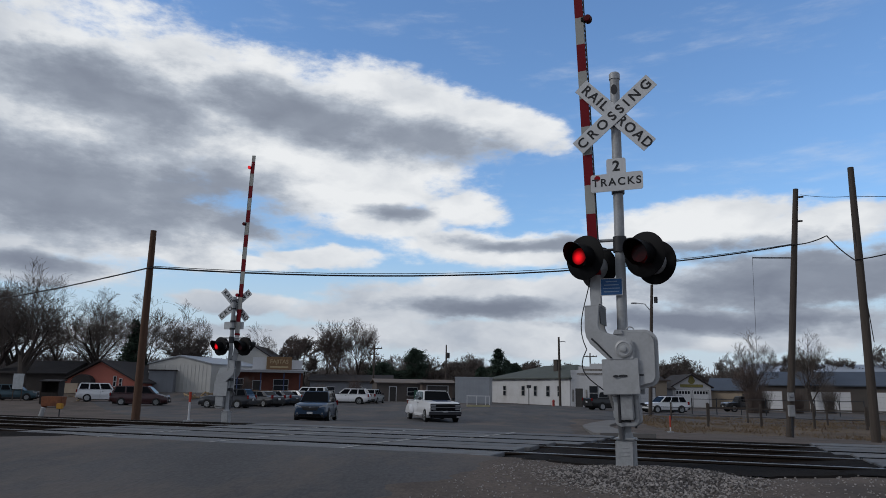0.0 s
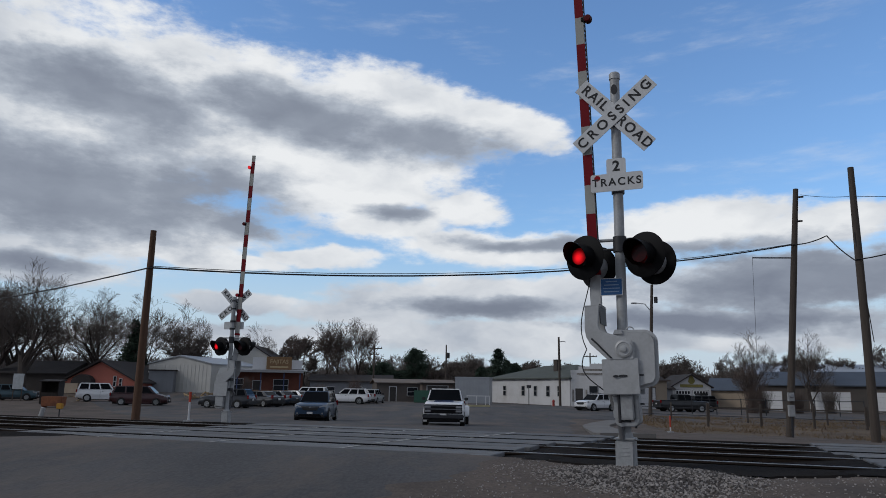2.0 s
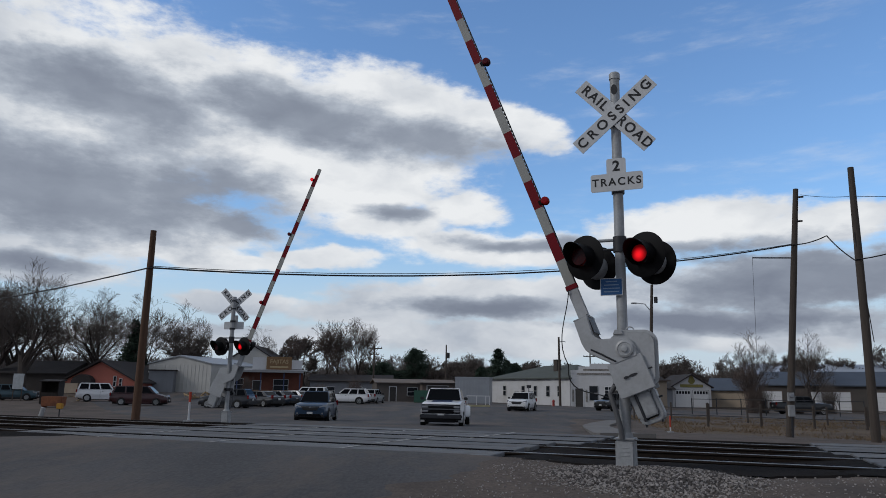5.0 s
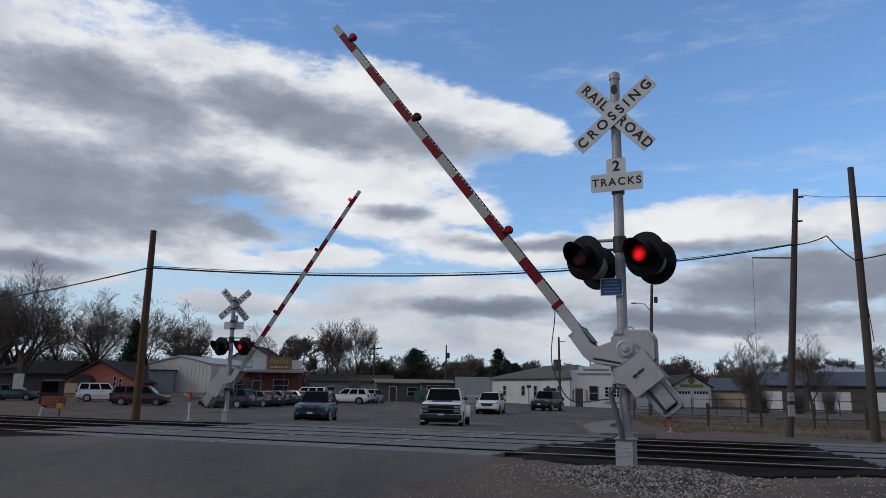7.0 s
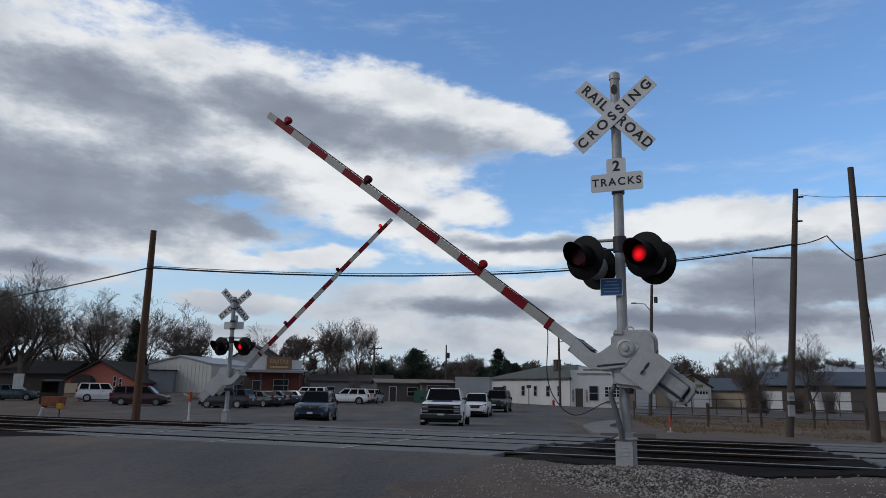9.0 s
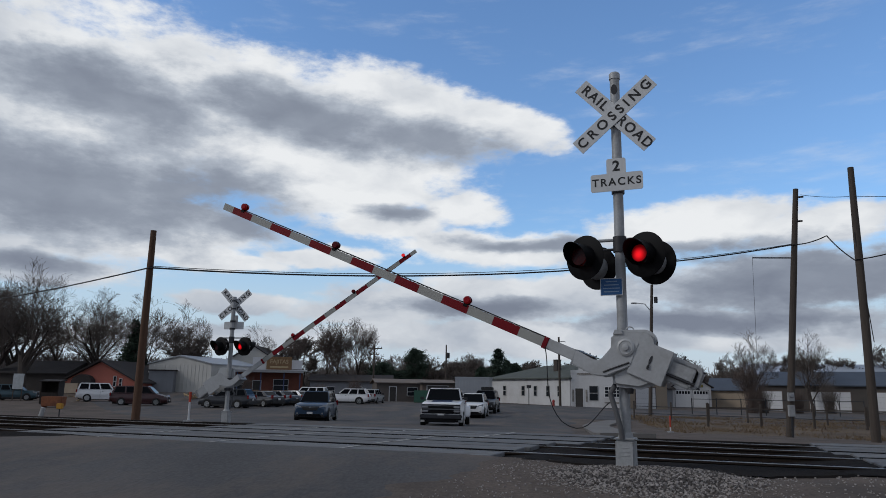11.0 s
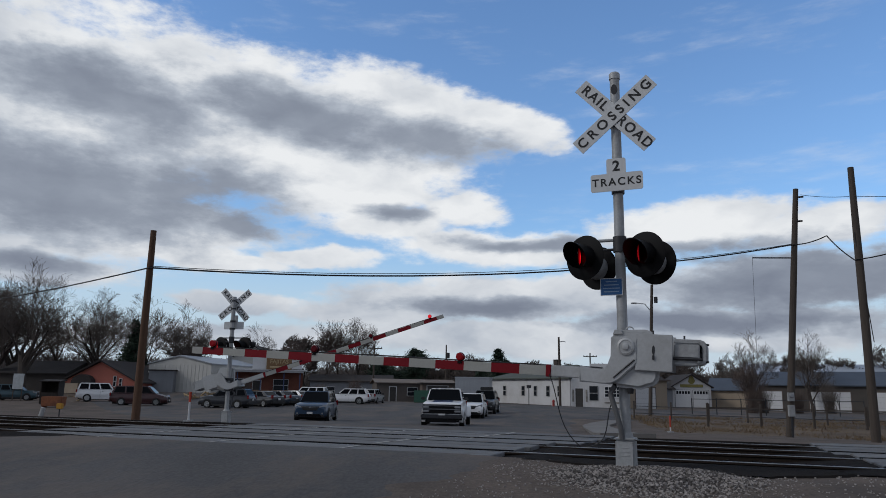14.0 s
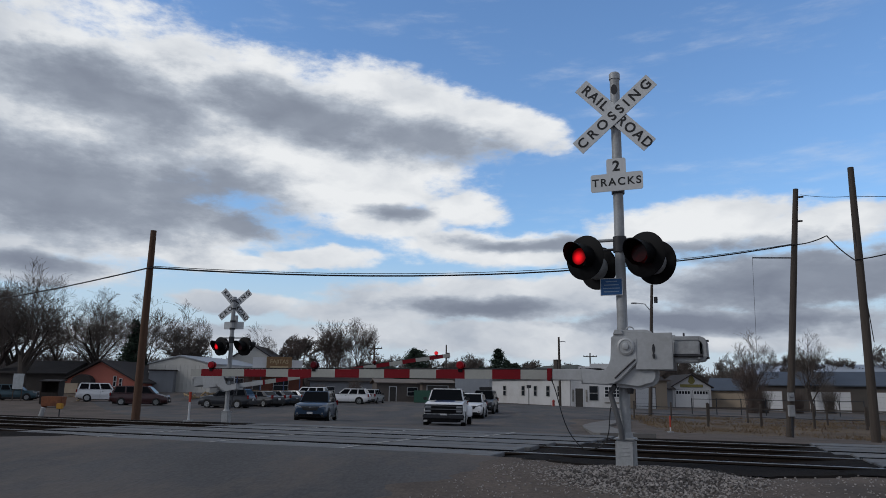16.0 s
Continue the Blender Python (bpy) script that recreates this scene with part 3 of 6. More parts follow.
def flasher(parent, x, y, z, face, turns, yaw=0.0):
    """A round lamp on its background disc; face +1 looks along +y. turns: 0 or 1 for the beat on which its added flash
    disc faces out, None for a lamp at rest.
    """
    base = Matrix.Translation((x, y, z)) @ Matrix.Rotation(radians(90 * face + yaw), 4, "Z")
    bg = part("flasher", Shape().lathe([(0.02, -0.02), (0.292, -0.012), (0.302, 0.0), (0.292, 0.006), (0.10, 0.008)], 32), BLACK, parent, "black flashing-lamp unit", smooth=True, m=base)
    part("lens", Shape().lathe([(0.125, 0.012), (0.12, 0.03), (0.09, 0.036), (0.05, 0.038)], 28), LENS_OFF, bg, "dark red glass lens", smooth=True)
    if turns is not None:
        # Added turning disc; its dark red back stands for the unlit lamp.
        lamp = part("reflector", Shape().lathe([(0.116, -0.004), (0.118, 0.0), (0.112, 0.002)], 28), LENS_OFF, bg, "added turning disc with a dark red back, imitating the flash", smooth=True, m=pose(0.13, 0, 0))
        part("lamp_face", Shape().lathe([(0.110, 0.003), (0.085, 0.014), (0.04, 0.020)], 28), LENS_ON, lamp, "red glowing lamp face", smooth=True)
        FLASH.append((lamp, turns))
    hood = Shape()
    n = 22
    for k in range(n + 1):
        a = radians(-55 + 290 * k / n)
        depth = 0.17 + 0.17 * max(0, 0.35 + 0.65 * math.sin(a))
        for r in (0.165, 0.158):
            hood.v += [(0.005, r * math.cos(a), r * math.sin(a)), (depth, r * 1.02 * math.cos(a), r * 1.02 * math.sin(a))]
    for k in range(n):
        a, b = 4 * k, 4 * k + 4
        hood.f += [(a, a + 1, b + 1, b), (a + 2, b + 2, b + 3, a + 3), (a + 1, a + 3, b + 3, b + 1)]
    part("hood", hood, BLACK, bg, "black visor", smooth=True)
    part("housing", Shape().lathe([(0.165, -0.015), (0.16, -0.10), (0.12, -0.17), (0.04, -0.19)], 24), ALU_DULL, bg, "grey lamp housing", smooth=True)


def crossbuck(parent, y, z, face):
    """Two crossed lettered boards."""
    for body, ang, dy in (("CROSSING", 40, 0.012), ("RAIL  ROAD", -47, 0.0)):
        turn_m = Matrix.Translation((0, y + face * dy, z)) @ Matrix.Rotation(math.pi if face > 0 else 0, 4, "Z") @ Matrix.Rotation(radians(-ang), 4, "Y")
        board = part("board", Shape().box((0, 0, 0), (1.35, 0.008, 0.225)), WHITE_SIGN, parent, "white crossbuck board", bevel=0.003, m=turn_m)
        if body == "CROSSING":
            words = ((body, 0.0),)
        else:
            words = (("RAIL", -0.385), ("ROAD", 0.385))
        for word, dx in words:
            part("lettering", text_mesh(word, 0.19, LETTER, 0.001, 0.004, 1.55 if len(word) > 4 else 1.25), None, board, "black capitals", m=pose(dx, -0.0065, 0, 90, 0, 0))


def signal(m, label, far, h_mast=5.3, h_cross=4.74, h_sign=3.79, h_lamp=2.73, reach=0.0):
    top = thing("crossing_signal", m, label, "crossing signal", "signals at the crossing")
    part("mast", Shape().tube([(0, 0, 0.3), (0, 0, h_mast / 2), (0, 0, h_mast)], [0.07, 0.068, 0.066], 20), ALU_DULL, top, "round aluminium mast", smooth=True)
    part("cap", Shape().tube([(0, 0, h_mast), (0, 0, h_mast + 0.08), (0, 0, h_mast + 0.10)], [0.076, 0.076, 0.06], 20), ALU, top, smooth=True)
    base = part("junction_box", Shape().box((0, 0, 0.20), (0.245, 0.225, 0.36)), ALU_DULL, top, "cast aluminium junction box", bevel=0.025, smooth=True)
    part("lid", Shape().box((0, 0, 0.385), (0.26, 0.24, 0.025)), ALU_DULL, base, bevel=0.008)
    part("collar", Shape().tube([(0, 0, 0.39), (0, 0, 0.46)], [0.10, 0.085], 16), ALU_DULL, base, smooth=True)
    for i in range(3):
        part("ridge", Shape().box((0, 0.1145, 0.18 + 0.05 * i), (0.10, 0.006, 0.010)), ALU_DULL, base)
    for x in (-0.10, 0.10):
        for y in (-0.09, 0.09):
            part("bolt", Shape().tube([(x, y, -0.06), (x, y, 0.06)], 0.022, 8), ALU_DULL, base)
    part("foundation", Shape().tube([(0, 0, -0.4), (0, 0, -0.02)], [0.36, 0.33], 24), mat("foundation_concrete", (0.22, 0.215, 0.21), 0.9, var=0.2, bump=0.3), top, "round concrete foundation")
    # signs
    sf = -1 if far else 1
    cb_y = 0.10
    crossbuck(top, cb_y if not far else 0.09, h_cross, 1 if not far else -1)
    for z in (h_cross + 0.12, h_cross - 0.14):
        part("bracket", Shape().tube([(0, 0, z), (0, cb_y, z)], 0.03, 8), STEEL_DK, top)
        part("clamp", Shape().tube([(0, 0, z - 0.02), (0, 0, z + 0.02)], 0.082, 16), STEEL_DK, top)
    plate = part("track_sign", Shape().prism([(-0.35, -0.12), (-0.33, -0.14), (0.33, -0.14), (0.35, -0.12), (0.35, 0.09), (0.33, 0.11), (0.13, 0.11), (0.13, 0.30), (0.11, 0.32), (-0.11, 0.32), (-0.13, 0.30), (-0.13, 0.11), (-0.33, 0.11), (-0.35, 0.09)], -0.004, 0.004), WHITE_SIGN, top, "white sign reading 2 TRACKS", m=pose(0, 0.10, h_sign, 0, 0, 180))
    if not far:
        part("lettering", text_mesh("TRACKS", 0.150, LETTER, 0.001, 0.003, 1.28), None, plate, "black capitals", m=pose(0, -0.0055, -0.015, 90, 0, 0))
        part("lettering", text_mesh("2", 0.20, LETTER, 0.001, 0.006), None, plate, "black numeral", m=pose(0, -0.0055, 0.205, 90, 0, 0))
    for z in (h_sign - 0.13, h_sign + 0.11):
        part("clamp", Shape().tube([(0, 0, z - 0.03), (0, 0, z + 0.03)], 0.088, 16), STEEL_DK, top)
        part("bracket", Shape().tube([(0, 0, z), (0, 0.095, z)], 0.03, 8), STEEL_DK, top)
    part("vent", Shape().prism([(0.045 * math.cos(a), 0.075 * math.sin(a)) for a in [i * math.pi / 8 for i in range(16)]], 0.055, 0.068), STEEL_DK, top, "dark oval opening", m=pose(0, 0, h_mast - 0.17))
    # lamps on their crossarm
    part("crossarm", Shape().tube([(-0.46, 0, h_lamp + 0.26), (0.46, 0, h_lamp + 0.26)], 0.022, 10), ALU_DULL, top, smooth=True)
    part("crossarm", Shape().tube([(-0.36, 0, h_lamp + 0.13), (0.36, 0, h_lamp + 0.13)], 0.018, 10), STEEL_DK, top, smooth=True)
    part("clamp", Shape().tube([(0, 0, h_lamp + 0.09), (0, 0, h_lamp + 0.30)], 0.09, 16), STEEL_DK, top, smooth=True)
    for x in (-0.41, 0.41) if far else (-0.35, 0.43):
        part("drop_pipe", Shape().tube([(x, 0, h_lamp + 0.27), (x, 0, h_lamp + 0.13), (x, 0.08, h_lamp)], 0.02, 8), STEEL_DK, top, smooth=True)
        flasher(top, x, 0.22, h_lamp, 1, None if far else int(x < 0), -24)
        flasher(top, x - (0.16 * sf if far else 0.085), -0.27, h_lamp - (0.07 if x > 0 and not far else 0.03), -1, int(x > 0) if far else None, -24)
    if not far:
        blue = part("notice", Shape().box((0.11, 0.10, 2.34), (0.28, 0.006, 0.22)), BLUE_SIGN, top, "small blue emergency notice", bevel=0.003)
        part("rim", Shape().box((0.11, 0.098, 2.34), (0.292, 0.006, 0.232)), WHITE_SIGN, blue)
        for i, wd in enumerate((0.15, 0.19, 0.22, 0.20)):
            part("bar", Shape().box((0.11, 0.1045, 2.41 - 0.045 * i), (wd, 0.002, 0.013)), mat("pale_blue_print", (0.22, 0.32, 0.46), 0.6, bump=0), blue, "unreadable line of white print")
    # gate mechanism
    case = [(-0.46 + 0.16 - 0.16 * math.cos(a), 1.60 + 0.16 * math.sin(a)) for a in [math.pi / 2 * k / 5 for k in range(6)]] + [(0.05, 1.76), (0.12, 1.70), (0.14, 1.30), (0.10, 1.04), (-0.22, 1.00)] + [(-0.34 - 0.12 * math.sin(a), 1.16 - 0.12 * math.cos(a)) for a in [math.pi / 2 * k / 4 for k in range(5)]]
    mech = part("gate_mechanism", Shape().prism(case, 0.075, 0.22), ALU, top, "grey aluminium gate mechanism housing", bevel=0.035, smooth=True)
    inner = [(-0.17 + (x + 0.17) * 0.90, 1.38 + (z - 1.38) * 0.90) for x, z in case]
    part("casing_lid", Shape().prism(inner, 0.215, 0.229), ALU, mech, "raised casing lid", bevel=0.012, smooth=True)
    part("drain_boss", Shape().tube([(-0.10, 0.15, 1.02), (-0.10, 0.15, 0.95)], [0.05, 0.035], 12), STEEL_DK, mech, smooth=True)
    part("cover", Shape().prism([(0.06, 1.76), (-0.02, 1.76), (-0.04, 1.70), (0.08, 1.70)], 0.10, 0.25), ALU_DULL, mech)
    part("eye_bolt", Shape().tube([(-0.12 + 0.05 * math.cos(a), 0.17, 1.75 + 0.05 * math.sin(a)) for a in [i * math.pi / 6 for i in range(7)]], 0.008, 6), ALU_DULL, mech)
    part("clamp", Shape().box((0.02, 0.0, 1.40), (0.22, 0.18, 0.08)), STEEL_DK, mech, bevel=0.01)
    part("clamp", Shape().box((0.02, 0.0, 1.08), (0.22, 0.18, 0.08)), STEEL_DK, mech, bevel=0.01)
    part("conduit", Shape().tube([(0.10, 0.12, 1.05), (0.16, 0.13, 0.95), (0.10, 0.14, 0.75), (0.04, 0.13, 0.52), (0.03, 0.11, 0.38)], 0.034, 10), mat("rubber_hose", (0.12, 0.12, 0.125), 0.6, var=0.15, bump=0.1), top, "ribbed grey cable conduit", smooth=True)
    # the moving arm; x runs along the boom, origin on the shaft
    neck_side = [(0.08, 0.11), (0.12, 0.0), (0.20, -0.24), (0.24, -0.285), (0.30, -0.30), (0.56, -0.27), (0.54, -0.47), (0.24, -0.485), (0.14, -0.47), (0.05, -0.42), (-0.17, -0.20), (-0.17, 0.12), (-0.05, 0.14)]
    arm = part("gate_arm", Shape().prism(neck_side, 0.235, 0.275), ALU, top, "cast arm bracket carrying the striped boom", bevel=0.012, smooth=True)
    part("rear_bracket", Shape().prism(neck_side, -0.20, -0.165), ALU, arm, bevel=0.01)
    part("hub", Shape().lathe([(0.11, 0.0), (0.11, 0.02), (0.085, 0.03), (0.08, 0.022), (0.045, 0.022), (0.04, 0.045), (0.02, 0.05)], 24), ALU, arm, "round shaft hub", smooth=True, m=pose(-0.03, 0.272, 0, 0, 0, 90))
    part("rib", Shape().tube([(-0.14, 0.28, -0.16), (0.05, 0.28, -0.33), (0.12, 0.28, -0.40)], 0.012, 6), STEEL_DK, arm)
    part("shaft", Shape().tube([(0, -0.19, 0), (0, 0.26, 0)], 0.035, 12), ALU_DULL, arm)
    part("cross_plate", Shape().box((0.545, 0.04, -0.37), (0.02, 0.46, 0.21)), ALU_DULL, arm, bevel=0.005)
    part("top_plate", Shape().box((0.44, 0.04, -0.278), (0.26, 0.42, 0.012)), STEEL_DK, arm)
    part("counterweight_plate", Shape().box((-0.375, 0.252, -0.06), (0.45, 0.03, 0.46)), ALU, arm, "square grey counterweight plate", bevel=0.006)
    part("slot", Shape().prism([(0.06 * math.cos(a) , 0.018 * math.sin(a)) for a in [i * math.pi / 6 for i in range(12)]], 0.0, 0.004), STEEL_DK, arm, "dark bolt slot", m=pose(-0.37, 0.268, -0.03, 0, 90, 0))
    part("slot", Shape().prism([(0.035 * math.cos(a), 0.015 * math.sin(a)) for a in [i * math.pi / 6 for i in range(12)]], 0.0, 0.02), STEEL_DK, arm, "dark bolt", m=pose(-0.37, 0.268, -0.12, 0, 90, 0))
    part("counterweight_plate", Shape().box((-0.375, -0.18, -0.06), (0.45, 0.03, 0.46)), ALU, arm, bevel=0.006)
    for wx, wz, lx, lz, y0, y1 in ((-0.76, -0.02, 0.30, 0.17, -0.02, 0.21), (-0.77, 0.10, 0.34, 0.06, -0.08, 0.16), (-0.75, -0.16, 0.30, 0.08, -0.04, 0.17), (-0.76, -0.04, 0.34, 0.28, -0.17, -0.06)):
        part("weight", Shape().box((wx, (y0 + y1) / 2, wz), (lx, y1 - y0, lz)), ALU_DULL, arm, "cast counterweight slab", bevel=0.014, smooth=True)
    hook = [(-0.90, 0.13), (-0.97, 0.11), (-1.0, 0.05), (-1.0, -0.11), (-0.97, -0.17), (-0.90, -0.19), (-0.90, -0.14), (-0.945, -0.10), (-0.945, 0.04), (-0.90, 0.08)]
    part("weight_end", Shape().prism(hook, -0.14, 0.17), ALU_DULL, arm, "rounded cast end bracket", bevel=0.01, smooth=True)
    part("weight_bar", Shape().tube([(-0.60, 0.20, -0.115), (-0.95, 0.20, -0.115)], 0.018, 8), STEEL_DK, arm)
    part("weight_hook", Shape().box((-0.90, 0.19, -0.05), (0.03, 0.03, 0.22)), ALU_DULL, arm, bevel=0.006)
    for bz in (-0.14, 0.07):
        part("weight_bolt", Shape().tube([(-0.92, 0.13, bz), (-1.02, 0.13, bz)], 0.014, 6), STEEL_DK, arm)
    part("weight_rod", Shape().tube([(-0.72, 0.04, 0.08), (-0.72, 0.04, 0.18)], 0.012, 8), STEEL_DK, arm)
    part("weight_rod", Shape().tube([(-0.36, 0.22, 0.14), (-0.36, 0.22, 0.22)], 0.010, 8), STEEL_DK, arm)
    # boom
    E = -0.353
    boom = Shape()
    for x0, x1, h, d in ((0.45, 1.02 + reach, 0.15, 0.055),):
        boom.box(((x0 + x1) / 2, 0.04, E), (x1 - x0, d, h))
    part("boom_sleeve", boom, ALU, arm, "grey boom sleeve", bevel=0.01)
    part("shear_clamp", Shape().box((1.02 + reach, 0.04, E), (0.07, 0.075, 0.165)), RED_BAND, arm, bevel=0.006)
    hgt = lambda x: 0.135 - 0.003 * x
    for i in range(len(BAND_EDGES) - 1):
        x1, x0 = BAND_EDGES[i] + reach, BAND_EDGES[i + 1] + reach
        h0, h1 = hgt(x0) / 2, hgt(x1) / 2
        part("band", Shape().prism([(x0, E - h0), (x1, E - h1), (x1, E + h1), (x0, E + h0)], 0.018, 0.058), WHITE_BAND if i % 2 == 0 else RED_BAND, arm, "white reflective band" if i % 2 == 0 else "red reflective band")
    # strip of cable clips and lamps along the upper edge
    clip = Shape()
    for i in range(74):
        x = 1.2 + reach + i * 0.075
        clip.box((x, 0.04, E + hgt(x) / 2 + 0.011), (0.035, 0.022, 0.014))
    clip.tube([(1.05 + reach, 0.04, E + 0.075), (3.8 + reach, 0.04, E + 0.08), (6.74 + reach, 0.04, E + 0.07)], 0.009, 5)
    part("lamp_cable", clip, CABLE, arm, "black clipped lamp cable")
    for x, lit in ((2.315, True), (4.747, True), (6.739, True)):
        lamp = part("boom_lamp", Shape().lathe([(0.040, -0.055), (0.054, -0.045), (0.056, 0.0), (0.054, 0.045), (0.040, 0.055)], 16), (ARM_LAMP_BRIGHT if far else ARM_LAMP) if x > 6 else (ARM_LAMP if x < 3 else ARM_LAMP_OFF), arm, "round red boom lamp", smooth=True, m=pose(x + reach, 0.04, E + 0.125, 0, 0, 90))
        part("lamp_foot", Shape().box((0, 0, -0.07), (0.06, 0.06, 0.05)), BLACK, lamp)
        part("lamp_ring", Shape().lathe([(0.061, -0.008), (0.061, 0.008)], 16), BLACK, lamp, "black clamp ring")
    return top, arm


near_signal, near_arm = signal(pose(2.385, 9.56, 0.0, 0, 0, 157), "grey aluminium crossing signal with crossbuck, flashers and gate", False)
far_signal, far_arm = signal(pose(-6.90, 23.90, -0.19, 0, 0, -10.8), "distant crossing signal with crossbuck, flashers and gate", True, 4.0, 3.84, 3.17, 2.48, 0.38)


# the boom's feed cable hangs in two stiff lengths between boom and mast
LEN_A, LEN_B, TIE_OFF = 1.01, 0.735, (0.13, 0.86)


def hose(length, sag):
    n = 10
    return Shape().tube([(length * i / n, 0, -sag * 6.75 * (i / n) ** 2 * (1 - i / n)) for i in range(n + 1)], 0.0075, 6)


cable_a = part("feed_cable", hose(LEN_A, -0.09), CABLE, near_signal, "black feed cable hanging from the boom", smooth=True)
cable_b = part("feed_cable", hose(LEN_B, 0.17), CABLE, near_signal, "black feed cable hanging from the mast", smooth=True)


def cable_pose(angle):
    """Poses of both lengths when the boom stands at that angle."""
    a = radians(angle)
    ax, az = -0.05 + 1.0 * math.cos(a) + 0.40 * math.sin(a), 1.54 + 1.0 * math.sin(a) - 0.40 * math.cos(a)
    dx, dz = TIE_OFF[0] - ax, TIE_OFF[1] - az
    d = min(math.hypot(dx, dz), LEN_A + LEN_B - 0.002)
    along_d = (LEN_A ** 2 - LEN_B ** 2 + d * d) / (2 * d)
    off = math.sqrt(max(LEN_A ** 2 - along_d ** 2, 0))
    ux, uz = dx / d, dz / d
    bx, bz = ax + ux * along_d + uz * off, az + uz * along_d - ux * off
    bx2, bz2 = ax + ux * along_d - uz * off, az + uz * along_d + ux * off
    if bz2 < bz:
        bx, bz = bx2, bz2
    ta, tb = math.degrees(math.atan2(bz - az, bx - ax)), math.degrees(math.atan2(bz - TIE_OFF[1], bx - TIE_OFF[0]))
    return pose(ax, 0.10, az, 0, -ta, 0), pose(TIE_OFF[0], 0.10, TIE_OFF[1], 0, -tb, 0)


# ---- vehicles: x forward, y to the left, origin on the ground under the middle ----
def on_face(a, b, c, d, u0, u1, v0, v1, lift):
    """A slab on the face a b c d (bottom left, bottom right, top right, top left)."""
    a, b, c, d = map(Vector, (a, b, c, d))
    nrm = (b - a).cross(d - a).normalized()
    f = lambda u, v: (a * (1 - u) + b * u) * (1 - v) + (d * (1 - u) + c * u) * v
    q = [f(u0, v0), f(u1, v0), f(u1, v1), f(u0, v1)]
    top = [p + nrm * lift for p in q]
    low = [p - nrm * 0.01 for p in q]
    return low + top, [(4, 5, 6, 7), (3, 2, 1, 0), (0, 1, 5, 4), (1, 2, 6, 5), (2, 3, 7, 6), (3, 0, 4, 7)]


def wheel_meshes(r, w):
    tyre = Shape().lathe([(r * 0.62, -w / 2), (r * 0.94, -w / 2), (r, -w / 2 + 0.03), (r, w / 2 - 0.03), (r * 0.94, w / 2), (r * 0.62, w / 2)], 20)
    rim = Shape().lathe([(r * 0.62, -w / 2 + 0.02), (r * 0.64, w / 2 - 0.015), (r * 0.55, w / 2 - 0.024), (r * 0.2, w / 2 - 0.024), (r * 0.14, w / 2 - 0.008)], 20)
    for k in range(5):
        a = 2 * math.pi * k / 5
        rim.box((w / 2 - 0.022, 0.36 * r * math.cos(a), 0.36 * r * math.sin(a)), (0.03, 0.42 * r, 0.11 * r), Matrix.Rotation(a, 4, "X"))
    return tyre.mesh("tyre", TYRE, smooth=True), rim.mesh("rim", RIM)


WHEELS = {}


